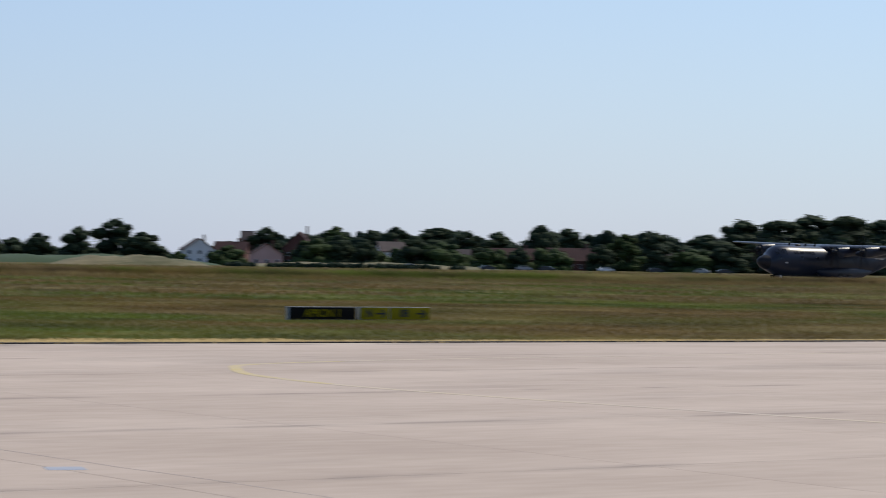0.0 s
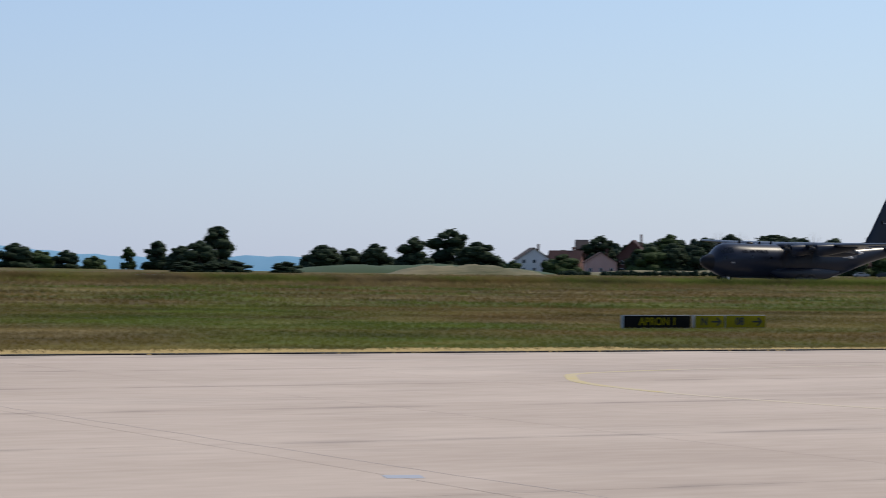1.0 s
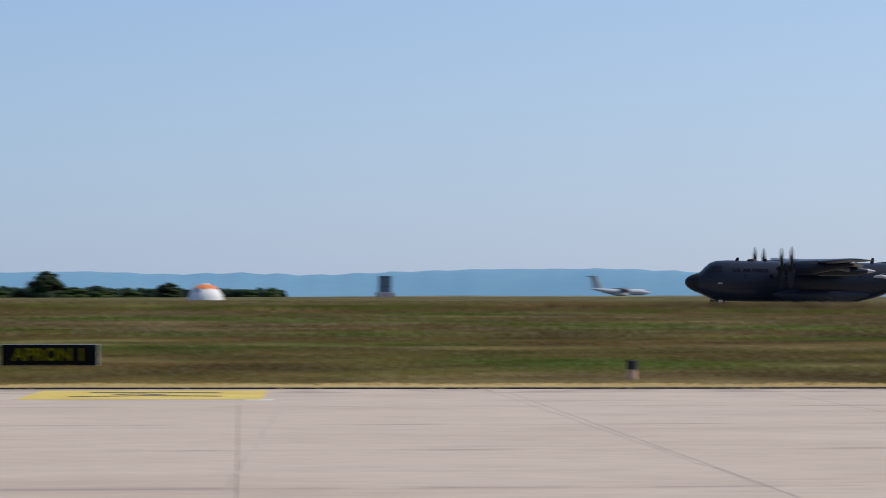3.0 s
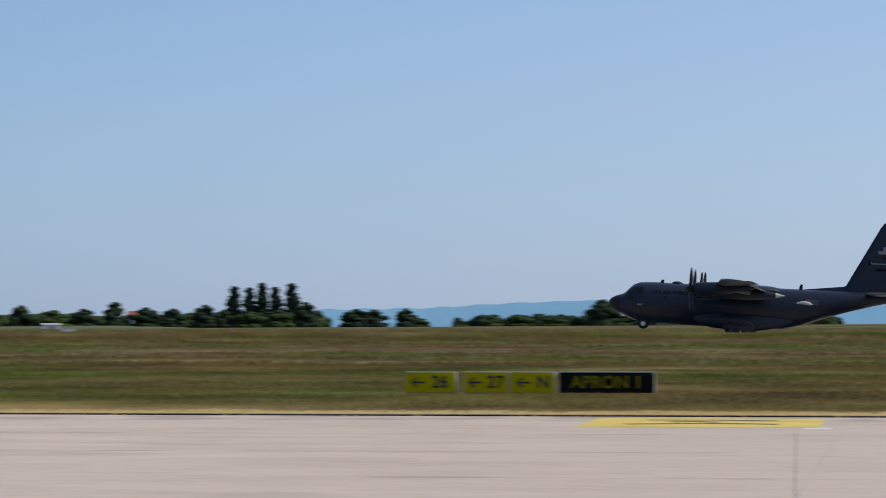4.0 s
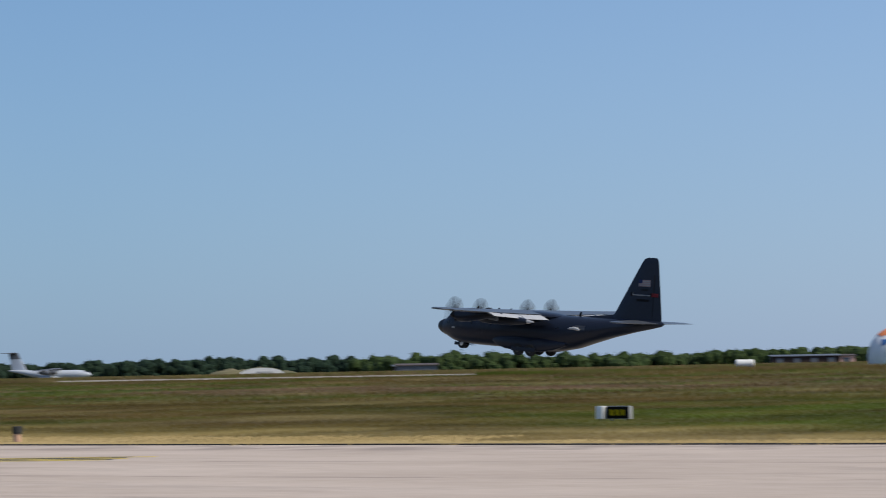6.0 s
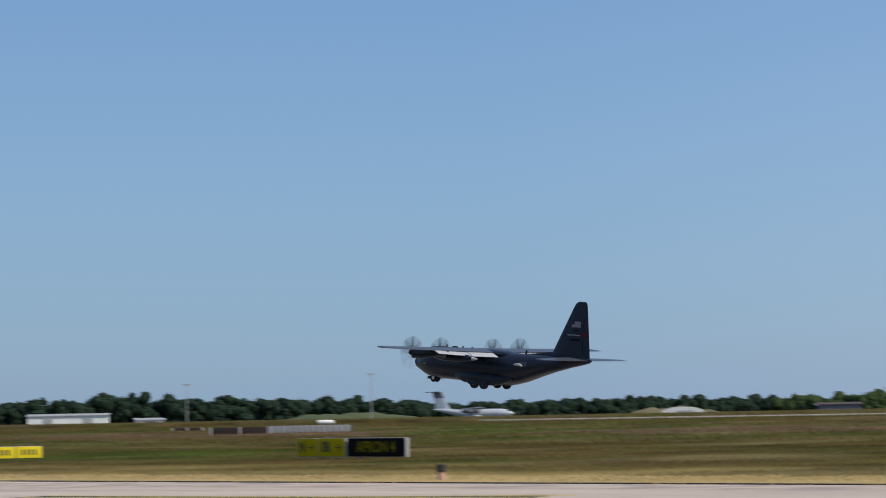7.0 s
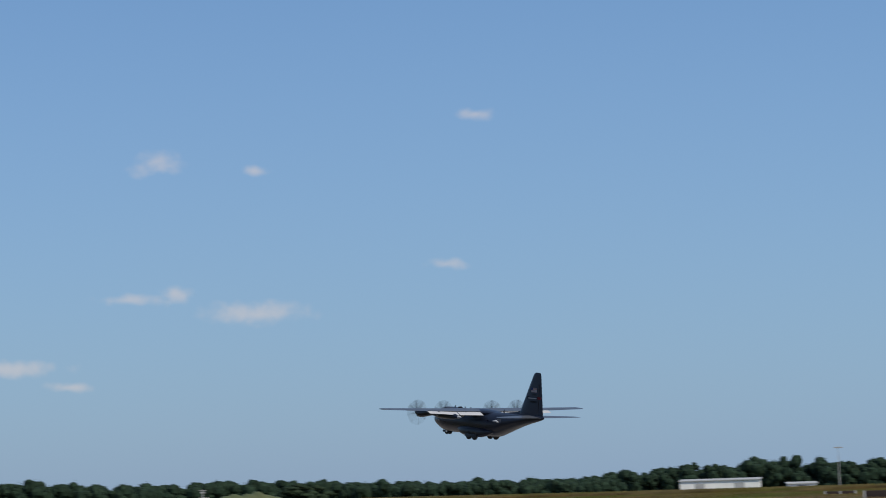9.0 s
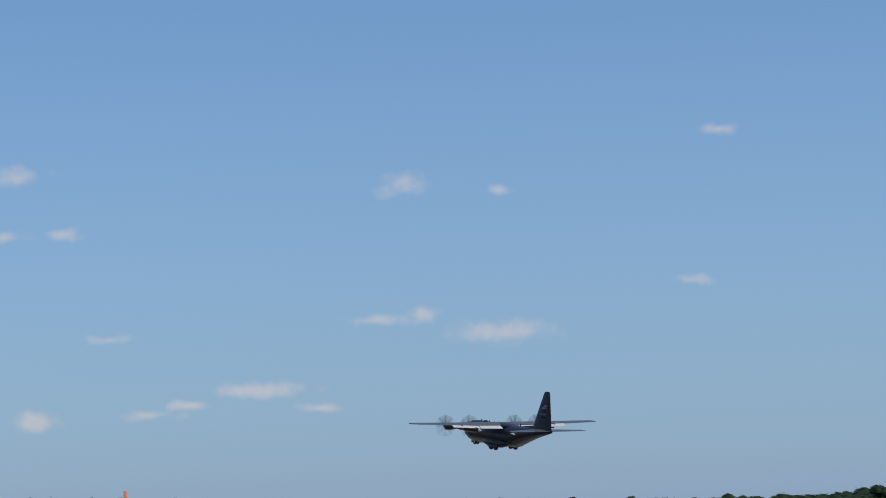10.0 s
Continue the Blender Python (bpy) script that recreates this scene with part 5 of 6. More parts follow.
for k, (a, b) in enumerate([((-2.0, 48.2), (-4.4, 48.4)), ((-1.9, 46.6), (-4.6, 46.4)), ((-3.0, 47.4), (-3.9, 47.5))]):
    paint("patch_stroke", [a, ((a[0] + b[0]) / 2, a[1] + 0.3), b], 0.35, BLACK_PAINT, "dark worn stroke on the yellow patch", 0.0245)
paint("white_mark", [(-0.95, 44.9), (-1.4, 44.9)], 0.3, WHITE_PAINT, "small white painted mark", 0.0225)
paint("hold_band", smooth_line([(-33.7, 42.7), (-36, 41.8), (-39, 41.0), (-43, 40.4), (-47, 40)]), 1.9, BLACK_PAINT, "black painted band under a yellow line")
for off in (0.75, -0.2, -0.9):
    paint("hold_line", smooth_line([(-33.4, 42.7 + off), (-36, 41.8 + off), (-39, 41.0 + off), (-43, 40.4 + off), (-47, 40 + off)]), 0.27, YELLOW_PAINT, "yellow painted line with black border", 0.0245)
paint("blue_mark", [(9.18, 20.34), (9.5, 20.24)], 0.34, mat("faded blue paint", (0.29, 0.33, 0.4), (0.36, 0.37, 0.4), 1, 9, 0.8), "small faded blue painted mark", 0.0225)
rj = random.Random(4)
for x0, y0, x1, y1 in ((3.0, 50.5, 4.25, 21.0), (8.7, 40.0, 10.1, 16.0), (-0.75, 43.5, -1.0, 18.0)):
    n = 40
    pts = [(x0 + (x1 - x0) * k / n + rj.uniform(-0.03, 0.03), y0 + (y1 - y0) * k / n) for k in range(n + 1)]
    paint("tar_line", pts, 0.022, TAR, "jagged dark tar seal along a slab joint", 0.0215)

plane, propellers = aircraft()

Y, B = SIGN_YELLOW, SIGN_BLACK
sign(-12.5, 67.2, -5.9, 67.2, [(0.93, Y, [("arrow", 0.26, -1), ("26", 0.7)]), (0.12, None, []), (0.82, Y, [("arrow", 0.26, -1), ("27", 0.72)]), (0.82, Y, [("arrow", 0.3, -1), ("N", 0.75)]), (0.04, None, []), (1.7, B, [("APRON 1", 0.5)])],
     "yellow and black guidance sign with arrows and numbers in the grass")
sign(40.16, 70.9, 45.56, 71.1, [(1.2, B, [("APRON 1", 0.5)]), (0.05, None, []), (0.55, SIGN_SHADED, [("N", 0.3), ("arrow", 0.72, 1)]), (0.75, SIGN_SHADED, [("08", 0.34), ("arrow", 0.78, 1)])], "black and yellow guidance sign with arrows", face=0.42, foot=0.01)
sign(-74.4, 77.9, -67.2, 76.5, [(0.8, Y, [("N", 0.25), ("arrow", 0.7, 1)]), (1.1, Y, [("08", 0.3), ("arrow", 0.75, 1)]), (0.05, None, []), (2.2, B, [("APRON 4", 0.5)])], "yellow and black guidance sign with arrows", face=0.76, foot=0.1)
sign(-37.5, 71.5, -36.6, 71.4, [(1, B, [("bars", 0.5, 3)])], "short black guidance sign with yellow marks and a white end box", face=0.4, foot=0.06, end=-1)
sign(15.05, 68.5, 16.15, 68.4, [(1, SIGN_SHADED, [])], "short guidance sign in shade-darkened yellow with a white end box", face=0.52, foot=0.0, end=1)
sign(-97.0, 73.6, -95.4, 76.45, [(1.9, SIGN_SUNLIT, [("arrow", 0.14, -1), ("APRON", 0.58)]), (1.0, SIGN_SUNLIT, [("7-9", 0.5)])], "bright yellow guidance sign lit by the sun", face=0.56, foot=0.05)
sign(-95.35, 76.55, -95.1, 77.0, [(1, B, [("N", 0.5)])], "small black guidance sign between yellow ones", face=0.56, foot=0.05)
sign(-95.05, 77.1, -93.2, 80.4, [(1, SIGN_SUNLIT, [("bars", 0.5, 4)]), (1, SIGN_SUNLIT, [("bars", 0.5, 4)]), (1, SIGN_SUNLIT, [("bars", 0.5, 4)])], "bright yellow guidance sign lit by the sun", face=0.56, foot=0.05)
sign(-142.0, 90.0, -128.5, 87.3, [(1.0, Y, [("arrow", 0.26, -1), ("26", 0.7)]), (0.25, None, []), (1.7, Y, [("arrow", 0.15, -1), ("27", 0.38), ("arrow", 0.65, -1), ("N", 0.85)]), (0.15, None, []), (1.8, B, [("bars", 0.5, 6)])], "yellow and black guidance sign far off in the grass", face=0.72, foot=0.1)
marker(6.56, 56.0)
marker(-45.07, 52.72)

# trees, nearest kinds first
for key, args in {"oak": (11, 15, 13, 0.02, LEAF[3]), "ash": (12, 15, 10, 0.04, LEAF[1]), "round": (13, 12, 11, 0.0, LEAF[3]), "bush": (14, 6, 9, 0.0, LEAF[1]), "elm": (16, 16, 12, 0.02, LEAF[3])}.items():
    TREE_KINDS[key] = (*tree_kind(*args), args[1])
TREE_KINDS["poplar"] = (*tree_kind(15, 24, 5.2, 0.04, LEAF[2], 4200, 0.02, 2.0), 24)
D = 900
for kind, az, rise, wide in [("oak", -39.51, 82, 1.1), ("elm", -40.31, 80, 1.2), ("oak", -41.01, 91, 1.2), ("elm", -41.76, 88, 1.2), ("oak", -42.51, 84, 1.1), ("round", -38.71, 55, 1.3), ("oak", -37.61, 56, 1.1),
                             ("ash", -36.91, 57, 1.0), ("elm", -35.65, 64, 0.9), ("round", -35.06, 65, 0.8), ("oak", -34.11, 56, 1.1), ("oak", -33.41, 55, 1.0), ("elm", -32.79, 62, 1.2), ("round", -31.86, 60, 0.8), ("oak", -31.31, 56, 0.8),
                             ("ash", -30.55, 61, 0.9), ("round", -30.11, 44, 1.0), ("oak", -29.00, 57, 0.9), ("bush", -28.21, 30, 0.9), ("bush", -29.91, 34, 1.1), ("oak", -25.70, 68, 1.0), ("round", -26.31, 45, 1.3), ("oak", -24.91, 53, 0.9), ("round", -24.06, 40, 1.0),
                             ("round", -23.51, 33, 1.2), ("round", -22.91, 37, 1.3), ("elm", -20.59, 69, 0.85), ("round", -20.21, 42, 1.0), ("oak", -19.30, 43, 0.9), ("round", -19.81, 34, 1.1), ("ash", -18.65, 33, 0.7),
                             ("round", -17.31, 26, 1.1), ("round", -16.21, 36, 1.2), ("oak", -15.61, 33, 0.8), ("bush", -17.91, 16, 1.0), ("bush", -16.71, 24, 1.0)]:
    tree(kind, az, D + (az * 37 % 50), up_to(az, D, rise), wide)
for kind, az, rise, wide in [("bush", -27.1, 14, 0.8), ("bush", -28.2, 24, 1.0), ("round", -29.85, 34, 0.9), ("bush", -30.1, 36, 0.9), ("round", -30.6, 44, 0.9), ("round", -31.2, 38, 0.8), ("round", -32.3, 44, 1.0), ("bush", -32.9, 34, 1.0), ("bush", -33.9, 26, 0.8), ("round", -34.6, 30, 0.7),
                             ("bush", -35.4, 24, 0.8), ("round", -36.4, 36, 0.9), ("ash", -37.0, 42, 0.8), ("round", -37.7, 34, 0.9), ("bush", -38.4, 30, 1.0), ("round", -39.2, 40, 1.2), ("round", -40.4, 46, 1.2), ("round", -41.6, 46, 1.2), ("round", -42.6, 50, 1.2)]:
    tree(kind, az, 850, up_to(az, 850, rise), wide, "leafy green tree among the village houses")
for az in (-19.9, -21.0, -22.1, -20.5):
    tree("round", az, 700, up_to(az, 700, 10), 2.2, "low dark green bush at the edge of the field", "bush", name="bush")
for az, rise, wide in ((14.28, 66, 1.0), (13.95, 64, 0.95), (13.66, 72, 0.9), (13.36, 65, 0.95), (13.0, 71, 1.0), (14.12, 27, 0.9), (13.2, 30, 0.9), (13.8, 33, 0.9), (13.5, 28, 0.9), (14.42, 30, 0.9)):
    tree("poplar", az, 1000, up_to(az, 1000, rise), wide * 1.3, "tall slender dark poplar in a row", "tree", "row of poplars")
for kind, az, rise, wide in [("round", 12.7, 36, 0.9), ("bush", 13.9, 20, 1.2), ("bush", 13.3, 22, 1.2), ("round", 14.5, 24, 1.0), ("round", 11.6, 25, 1.4), ("round", 11.2, 24, 1.3), ("round", 10.5, 26, 0.9), ("bush", 10.2, 10, 1.2), ("round", 6.16, 39, 1.15), ("bush", 5.6, 14, 1.6), ("bush", 4.9, 11, 1.6), ("bush", 4.3, 10, 1.4), ("round", 3.5, 22, 1.4), ("bush", 8.6, 13, 1.3), ("bush", 8.0, 15, 1.3), ("bush", 7.3, 12, 1.4),
                             ("bush", 1.25, 12, 1.0), ("bush", 1.75, 11, 1.0), ("bush", 9.3, 7, 1.2), ("round", 20.3, 34, 1.0), ("round", 19.78, 32, 1.0), ("round", 18.9, 31, 0.9), ("bush", 18.2, 22, 1.3), ("round", 17.55, 26, 1.2), ("elm", 16.86, 37, 1.0), ("round", 16.2, 28, 1.2), ("round", 15.6, 26, 1.2), ("round", 14.9, 32, 1.0)]:
    tree(kind, az, 950, up_to(az, 950, rise), wide)
tree("round", 57.9, 420, up_to(57.9, 420, 20), 1.4, "low dark bush standing alone in the meadow", "bush", name="bush")
tree("round", 57.5, 425, up_to(57.5, 425, 17), 1.3, "low dark bush standing alone in the meadow", "bush", name="bush")
woods("village_wood", 960, [(-44.01, 80), (-42.01, 80), (-39.41, 72), (-38.81, 57), (-35.01, 56), (-32.01, 52), (-30.6, 50), (-30.01, 42), (-28.8, 36), (-27.61, 20)], LEAF[0], 21, "dark wood behind the village", 5, 11, 60, 1.12)
woods("village_gardens", 862, [(-44, 40), (-39, 34), (-37, 26), (-35, 30), (-33.5, 24), (-32.3, 34), (-31.2, 28), (-30.4, 18)], LEAF[1], 27, "leafy gardens and hedges before the village houses", 15, 7, 14)
woods("field_hedge", 690, [(-33.8, -3), (-31, -1), (-28.2, -3)], LEAF[0], 33, "low dark hedge along the mown strip", 3.5, 2.4, 6, 1.1)
woods("hedge_wood", 980, [(-27.01, 22), (-23.01, 20), (-22.51, 18)], LEAF[0], 22, "low hedge beyond the field", 8, 8)
woods("far_hedge", 1000, [(12.3, 14), (15, 18), (18, 18), (21, 20), (24.2, 21), (26.3, 15), (28.3, 14), (30.6, 26), (31.5, 22), (33, 16)], LEAF[1], 23, "green wood along the far side of the airfield", 4.5, 9, 60, 0.86)
woods("low_hedge", 1000, [(1.0, 9), (4, 10), (5.6, 14), (7.2, 15), (8.4, 16), (9.4, 9)], LEAF[0], 31, "low dark hedge before the hills", 5, 7, 30, 1.0)
woods("left_wood", 1700, [(33, 16), (35.2, 18), (36.2, 24), (37, 18), (38, 15), (40.4, 22), (41.6, 24), (43, 32), (44, 33), (45.5, 36), (46.7, 35), (47.8, 41), (49, 37), (49.8, 30), (50.7, 26), (51.5, 18), (52.3, 12)], LEAF[0], 24, "dark green wood behind the parked aircraft", 4.5, 13, 60, 1.03)
woods("end_wood", 1500, [(51, 15), (52.5, 18), (53.6, 22), (55.5, 19), (57.4, 30), (59.3, 32), (60.6, 28), (63, 36), (66, 52), (68, 62), (71, 60)], LEAF[0], 25, "dark green wood along the end of the airfield", 4.5, 12.5, 60, 0.93)

# village
house(-27.51, 880, 10.5, 9, 5.2, 3.6, 10, WALL_WHITE, ROOF_DARK, "white rendered house with a grey gabled roof", True, True)
house(-28.26, 890, 11, 8, 4.6, 3.4, -12, WALL_BRICK, ROOF_RED, "red brick house with a red tiled roof")
house(-28.61, 930, 4, 4, 9.2, 3, 5, WALL_BRICK, ROOF_DARK, "narrow brick tower behind the houses", False)
house(-29.01, 870, 10.5, 8, 4.2, 3.2, 5, WALL_PINK, ROOF_RED, "salmon pink house with a red gabled roof", True, True)
house(-29.76, 930, 11, 9, 6.4, 5.8, -8, WALL_BRICK, ROOF_RED, "tall brick house with a steep red gabled roof", True, True)
house(-31.76, 900, 9, 8, 5.6, 3.2, 15, WALL_WHITE, ROOF_DARK, "pale house half hidden by trees")
house(-34.51, 880, 16, 9, 3.6, 3.6, 4, WALL_BRICK, ROOF_RED, "long low house with a dull red roof")
house(-35.81, 880, 18, 9, 3.4, 4.2, 6, WALL_BRICK, ROOF_RED, "long low house with a dull red roof")
house(-33.21, 880, 9, 8, 3.4, 3.2, -6, WALL_WHITE, ROOF_DARK, "small pale house with a grey roof", False)
house(-38.01, 890, 12, 8, 3.0, 3.4, 6, WALL_BRICK, ROOF_DARK, "low brick house with a dark roof")
house(16.36, 990, 7.0, 6, 4.0, 2.4, 8, WALL_WHITE, mat("orange clay roof", (0.3, 0.1, 0.05), (0.24, 0.08, 0.045), 0.5, 5, 0.9), "small white house with an orange red roof")
CAR_WHITE, CAR_DARK, CAR_SILVER = (mat(n, c, None, 1, 8, 0.25) for n, c in (("white car paint", (0.7, 0.7, 0.7)), ("dark car paint", (0.03, 0.035, 0.045)), ("silver car paint", (0.3, 0.31, 0.32))))
for k, az in enumerate((-32.2, -33.9, -34.7, -35.2, -36.5, -37.6, -38.6, -39.1)):
    car(az, 710, (-6, 8, 3)[k % 3], (CAR_WHITE, CAR_DARK, CAR_SILVER, CAR_DARK)[k % 4], ("white", "dark", "silver", "dark")[k % 4] + " car parked at the edge of the field")
DRY_BANK = mat("dry grass bank", (0.2, 0.165, 0.09), (0.06, 0.066, 0.026), 0.16, 1.1, 0.95, stretch=(0.25, 1, 2.2))
GREEN_BANK = mat("green grass bank", (0.05, 0.075, 0.024), (0.085, 0.092, 0.034), 0.06, 0.7, 0.95, stretch=(0.3, 1, 1))
mound(-24.2, -27.9, 660, up_to(-26, 660, 8), 30, DRY_BANK, "long bank of pale dry grass beyond the meadow")
mound(44.3, 40.7, 900, up_to(42.3, 900, 2), 50, GREEN_BANK, "low green grass bank before the wood")
mound(3.0, -17.5, 1400, up_to(-6, 1400, 4), 60, DRY_BANK, "low rise of dry grass hiding the wheels of the parked aircraft")
mound(59.9, 58.0, 450, up_to(59, 450, 9), 20, GREEN_BANK, "small green grass mound")
mound(20.6, 14.7, 900, up_to(17.5, 900, 0), 40, GREEN_BANK, "gentle green rise before the far trees")
mound(36.6, 34.2, 985, up_to(35.2, 985, 2), 26, DRY_BANK, "grassed shelter mound")
mound(-21.6, -28.2, 790, up_to(-25, 790, 8), 40, mat("green crop", (0.03, 0.058, 0.026), (0.042, 0.072, 0.03), 0.05, 0.6, 0.95), "gentle rise of green crop behind the dry bank", "crop_field")
mound(-28.0, -34.5, 740, up_to(-31, 740, 2), 30, DRY_BANK, "pale mown strip before the village gardens")

# far side of the airfield
jet(-6.42, 1900, 45, 15.2, 8, "pale parked airlifter with a tall T-shaped tail", JET_FIN)
jet(-9.65, 1950, 42, 12.0, 10, "pale parked airlifter, only its back and tail in sight", JET_FIN)


def radar_screen(az, d):
    """A tall grey screen on a red and white base."""
    ob = thing("radar_screen", pose(*at(az, d), 0, 0, az), "tall blue grey radar screen on a red and white base", "radar")
    for k in range(5):
        part("base_block", boxed(-2.8 + 1.4 * k, 0, 0.75, 1.38, 2.4, 1.9, 0.05), WHITE_PAINT if k % 2 else RED_PAINT, ob)
    part("screen", boxed(0, 0, 4.9, 4.6, 0.5, 6.3, 0.06), SCREEN_GREY, ob)
    for x in (-2.3, 0, 2.3):
        part("upright", boxed(x, -0.32, 4.9, 0.22, 0.16, 6.5, 0.02), JET_DARK, ob)
    for k in range(4):
        part("crossbar", boxed(0, -0.3, 2.3 + 1.7 * k, 4.4, 0.1, 0.14, 0.02), JET_DARK, ob)


radar_screen(-1.24, 1000)
jet(39.8, 1450, 48, 16.2, 22, "pale grey parked airlifter with a dark fin tip beside the wood", JET_DARK)
dome(21.3, 345, 3.9, 5.05, "white inflated dome with an orange crown in the meadow", 1)
dome(2.7, 640, 4.4, 4.0, "white inflated dome with an orange crown, far off", 0)
shed(23.3, 930, 24, 9, 2.4, 4, RUST, JET_DARK, "long low dark building before the trees", 4)
shed(22.6, 940, 12, 8, 2.2, 4, WALL_PINK, ROOF_DARK, "low pale building before the trees", 2)
shed(31.8, 760, 12, 7, 2.0, 0, JET_DARK, ROOF_DARK, "low dark building among bushes", 2)
shed(48.65, 800, 24, 10, 3.0, -4, WHITE_PAINT, SIGN_EDGE, "long white shed with a flat roof before the wood", 2)
shed(46.9, 830, 9, 5, 1.5, 6, WALL_WHITE, SIGN_EDGE, "small white cabin beside the shed", 1)
shed(31.9, 900, 13, 7, 2.5, 4, RUST, JET_DARK, "dark hut before the wood", 2)
mast(42.04, 800, up_to(42.04, 800, 71))
mast(46.08, 800, up_to(46.08, 800, 58))


def tank_thing(az, d, w, h, label):
    ob = thing("white_tank", pose(*at(az, d), 0, 0, az), label, "tank")
    st = [(-w / 2, 0, h * .5, h * .3, h * .3), (-w / 2 + 0.15, 0, h * .5, h * .44, h * .44), (w / 2 - 0.15, 0, h * .5, h * .44, h * .44), (w / 2, 0, h * .5, h * .3, h * .3)]
    part("shell", tube(bmesh.new(), st, 20), WHITE_PAINT, ob)
    for s in (-0.3, 0.3):
        part("saddle", boxed(s * w, 0, h * .05, 0.2, h * .7, h * .3, 0.02), GREY_BLOCK, ob)


tank_thing(24.6, 360, 2.5, 1.25, "white tank standing in the meadow")
def cabinet(az, d, w, h, label):
    ob = thing("runway_cabinet", pose(*at(az, d), 0, 0, az), label, "cabinet")
    part("body", boxed(0, 0, h * 0.55, w, 0.8, h, 0.04), WHITE_PAINT, ob)
    part("lid", boxed(0, 0, h * 1.08, w + 0.1, 0.9, 0.08, 0.02), SIGN_EDGE, ob)


cabinet(17.88, 430, 2.2, 0.55, "low white equipment cabinet beside the runway")
shed(18.25, 850, 5.5, 4, 1.1, 4, WHITE_PAINT, SIGN_EDGE, "small white cabin before the far trees", 1)
tank_thing(43.05, 300, 1.9, 0.6, "small white tank behind a barrier")


def barrier(az0, az1, d, h, material, label, posts=4, post_paint=GREY_BLOCK):
    a, b = Vector(at(az0, d)), Vector(at(az1, d))
    L = (b - a).length
    ob = thing("barrier", Matrix.Translation((a + b) / 2) @ Matrix.Rotation(math.atan2(b.y - a.y, b.x - a.x), 4, "Z"), label, "barrier", "barriers in the meadow")
    n = max(2, posts)
    for k in range(n):
        part("board", boxed((k + 0.5) * L / n - L / 2, 0, h / 2 + 0.02, L / n - 0.12, 0.3, h, 0.04), material, ob)
    for k in range(n + 1):
        part("post", boxed(k * L / n - L / 2, 0, h / 2, 0.16, 0.36, h + 0.08, 0.02), post_paint, ob)


barrier(46.4, 45.75, 255, 0.28, RUST, "low rusty barrier in the grass", 2)
barrier(45.56, 44.3, 215, 0.56, RUST, "rusty brown barrier boards with pale posts", 2)
barrier(44.28, 42.5, 215, 0.58, GREY_BLOCK, "row of grey concrete barrier blocks", 14, JET_DARK)
barrier(59.3, 57.35, 260, 0.5, RUST, "low brown barrier far off in the grass", 3)


def hut_with_mast(az, d):
    ob = thing("weather_hut", pose(*at(az, d), 0, 0, az), "small white hut with a short mast and instruments", "hut")
    part("body", boxed(0, 0, 0.75, 1.7, 1.4, 1.6, 0.05), WHITE_PAINT, ob)
    part("cabinet", boxed(1.35, 0, 0.4, 1.0, 0.9, 0.9, 0.05), WHITE_PAINT, ob)
    bm = bmesh.new()
    post(bm, -0.1, 0, 1.5, 2.9, 0.09, 0.06, 8)
    box(bm, -0.1, 0, 2.75, 1.1, 0.1, 0.1)
    box(bm, -0.1, 0, 2.4, 0.8, 0.3, 0.25)
    part("mast", bm, GREY_BLOCK, ob)


hut_with_mast(59.97, 430)


def shelter(az, d, w, h, depth):
    """A low arched aircraft shelter with a white front wall."""
    ob = thing("aircraft_shelter", pose(*at(az, d), 0, 0, az), "low arched aircraft shelter with a white front before the wood", "shelter")
    prof = [(-0.5, -0.1), (-0.47, 0.25), (-0.36, 0.68), (-0.2, 0.95), (0, 1.0), (0.2, 0.95), (0.36, 0.68), (0.47, 0.25), (0.5, -0.1)]
    for name, grow, y0, y1, material in (("front_wall", 1.0, -depth / 2 - 0.3, -depth / 2, WALL_WHITE), ("arch", 1.04, -depth / 2, depth / 2, GREEN_BANK)):
        bm = bmesh.new()
        a, b = ([bm.verts.new((x * w * grow, y, z * h * grow)) for x, z in prof] for y in (y0, y1))
        for k in range(len(prof) - 1):
            bm.faces.new((a[k], a[k + 1], b[k + 1], b[k]))
        bm.faces.new(a[::-1]), bm.faces.new(b)
        bmesh.ops.recalc_face_normals(bm, faces=bm.faces[:])
        part(name, bm, material, ob)
    part("door", boxed(0.8, -depth / 2 - 0.36, h * 0.3, w * 0.3, 0.1, h * 0.6, 0.02), GREY_BLOCK, ob)


shelter(35.2, 940, 19, up_to(35.2, 940, 3), 12)


def papi(az, d):
    ob = thing("approach_light", pose(*at(az, d), 0, 0, az), "low red and white approach light unit in the grass", "light", "approach lights")
    part("housing", boxed(0, 0, 0.34, 1.1, 0.9, 0.36, 0.05), mat("red lamp housing", (0.45, 0.08, 0.05), None, 2, 9, 0.5), ob)
    part("front", boxed(0, -0.46, 0.36, 0.9, 0.05, 0.2, 0.02), WHITE_PAINT, ob)
    for s in (-0.4, 0.4):
        part("leg", boxed(s, 0, 0.08, 0.07, 0.5, 0.3, 0.01), STEEL, ob)


for az in (-18.86, -19.04, -19.21, -19.39):
    papi(az, 420)

tower = thing("water_tower", pose(*at(67.1, 1400), 0, 0, 67), "red and white banded tower rising over the wood", "tower")
TH = up_to(67.1, 1400, 70)
for k in range(5):
    bm = bmesh.new()
    post(bm, 0, 0, TH * k / 5 - (0.5 if k == 0 else 0), TH * (k + 1) / 5, 1.6 - 0.15 * k, 1.45 - 0.15 * k, 14)
    part("band", bm, ORANGE if k % 2 == 0 else WHITE_PAINT, tower)

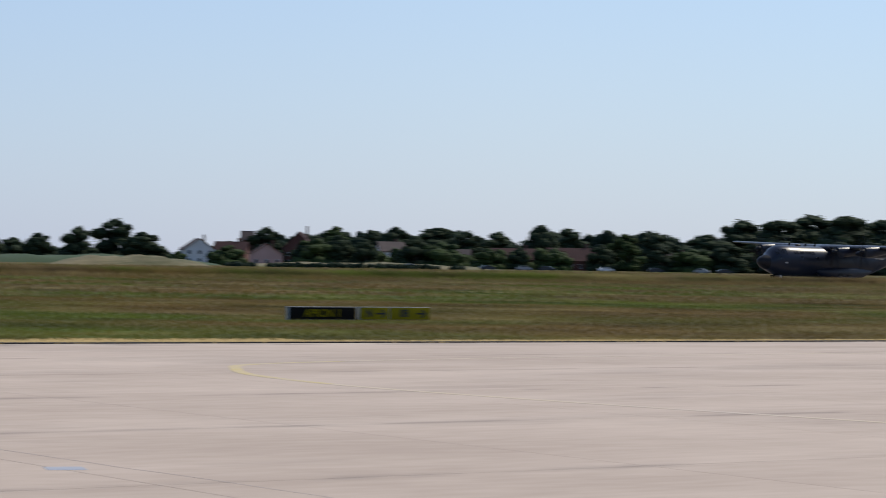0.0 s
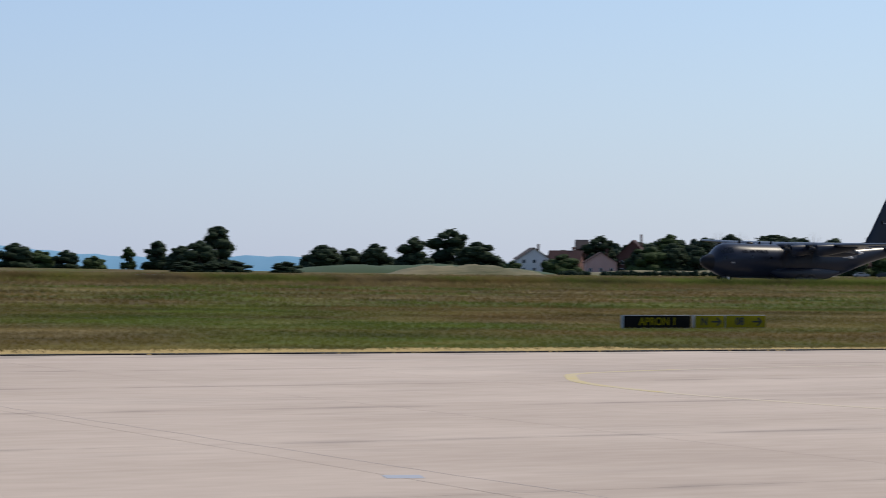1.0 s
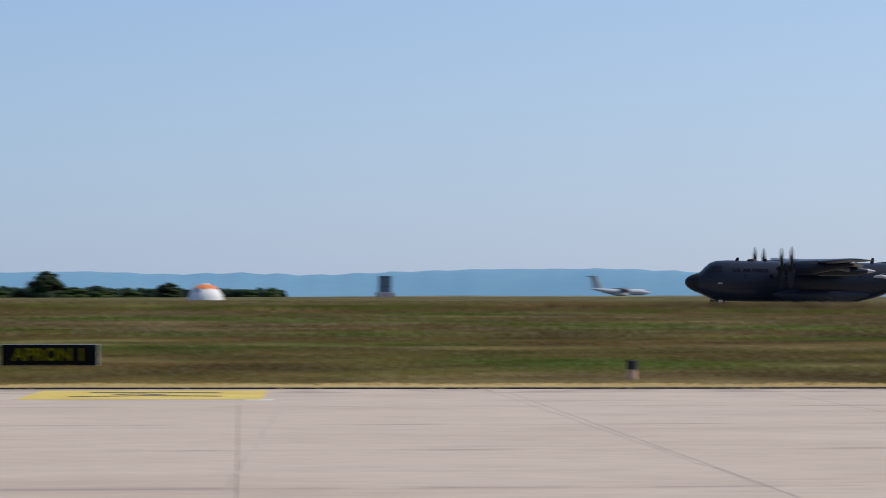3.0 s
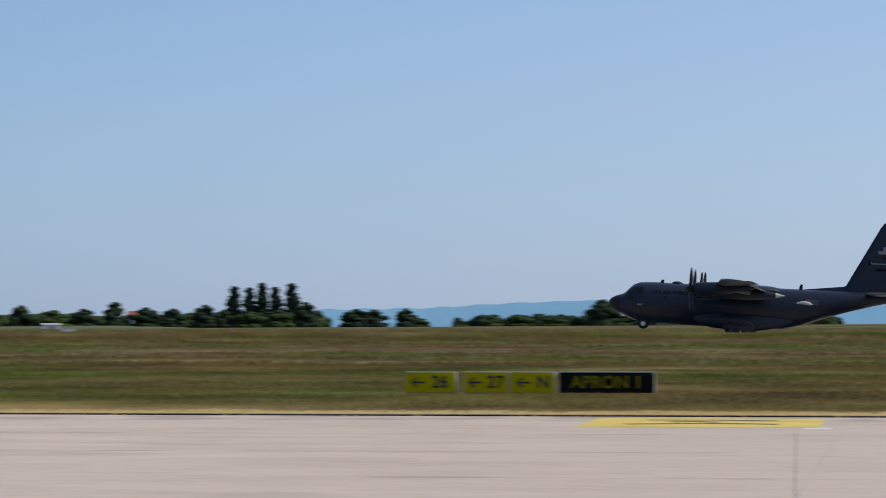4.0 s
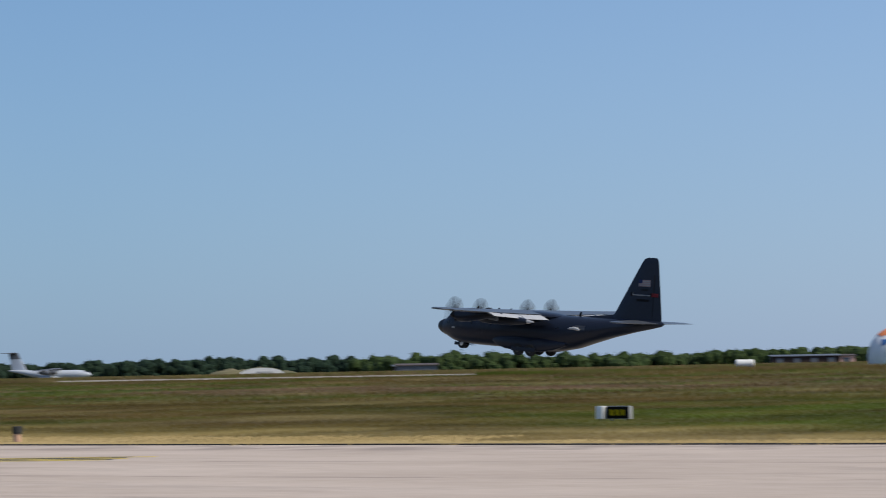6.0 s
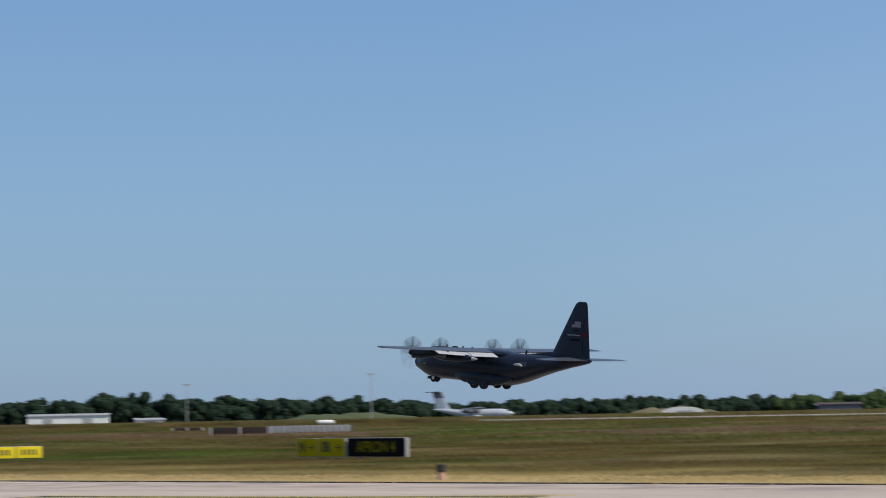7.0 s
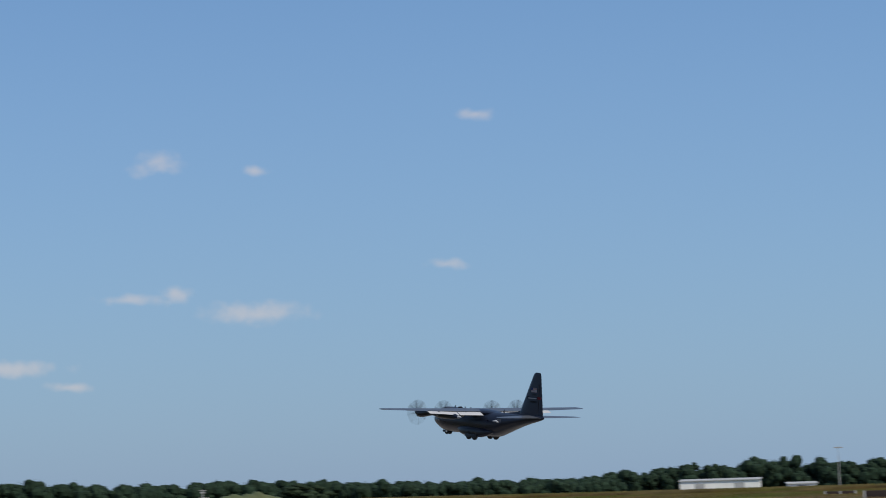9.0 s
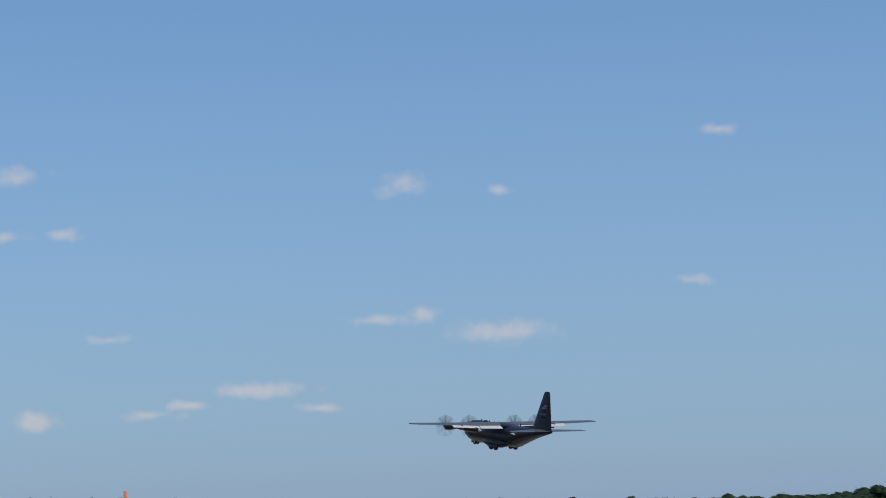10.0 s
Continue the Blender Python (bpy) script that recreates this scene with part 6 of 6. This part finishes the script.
for az, rise, wide, tall in [(69.3, 636, 110, 46), (69.0, 203, 110, 50), (64.2, 245, 200, 34), (60.85, 612, 120, 52), (58.7, 587, 60, 26), (54.5, 411, 84, 30), (60.5, 372, 70, 40), (58.7, 334, 215, 52),
                             (53.75, 679, 100, 26), (68.4, 532, 100, 34), (69.6, 526, 90, 30), (67.35, 340, 90, 26), (62.76, 209, 110, 26), (65.7, 221, 90, 22), (61.6, 362, 180, 30), (66.5, 205, 120, 26)]:
    cloud(az, rise, wide, tall)

apron()


def motions():
    # seconds, place of the main wheels, pitch, bank, heading
    flight = [(0.0, 229.88, 260.35, 0.30, 0.50, -1.00, 180.56), (0.5, 200.00, 259.98, 0.32, 0.50, -1.00, 180.56), (1.0, 170.12, 259.59, 0.34, 0.55, -1.00, 180.56),
              (1.5, 139.98, 259.19, 0.34, 0.65, -1.10, 180.56), (2.0, 109.67, 258.66, 0.30, 0.85, -1.10, 180.56), (2.5, 79.03, 258.18, 0.45, 0.60, -1.10, 180.56),
              (2.7, 66.84, 257.98, 0.48, 0.70, -1.05, 180.56), (3.8, -1.75, 257.25, 0.66, 2.35, -0.20, 180.48), (4.0, -14.35, 257.15, 0.72, 3.10, 0.10, 180.28),
              (4.5, -46.09, 256.93, 0.70, 4.75, 0.40, 179.63), (5.0, -77.96, 256.55, 1.12, 5.30, 0.50, 178.72), (5.2, -90.85, 256.36, 1.30, 5.45, 0.48, 178.37),
              (6.3, -162.59, 254.99, 3.32, 5.30, 0.30, 177.27), (6.5, -175.81, 254.80, 3.64, 5.35, 0.28, 177.29), (7.0, -209.12, 254.28, 4.73, 5.57, 0.30, 177.46),
              (7.5, -242.75, 253.78, 5.88, 6.07, 0.31, 177.98), (8.0, -276.68, 253.35, 7.17, 6.19, 0.32, 178.72), (8.5, -310.88, 252.97, 8.69, 6.17, 0.26, 179.47),
              (9.0, -345.54, 252.56, 10.36, 6.43, 0.14, 180.16), (9.5, -380.52, 252.11, 12.31, 6.93, 0.09, 180.74), (10.0, -415.66, 251.53, 14.30, 7.48, 0.01, 181.25)]
    walk(plane, [(t, pose(x, y, z, bank, -pitch, turn)) for t, x, y, z, pitch, bank, turn in flight])
    # the hubs spin, and the blades, in the hub's space, as much again: together some 880 turns a minute
    for k, (prop, place, blades) in enumerate(propellers):
        walk(prop, [(n / 30, pose(*place, (k * 11 + 88.0 * n) % 360, 0, 0)) for n in range(301)])
        for j, blade in enumerate(blades):
            walk(blade, [(n / 30, pose(0, 0, 0, (45 * j + 88.0 * n) % 360, 0, 0)) for n in range(301)])


motions()
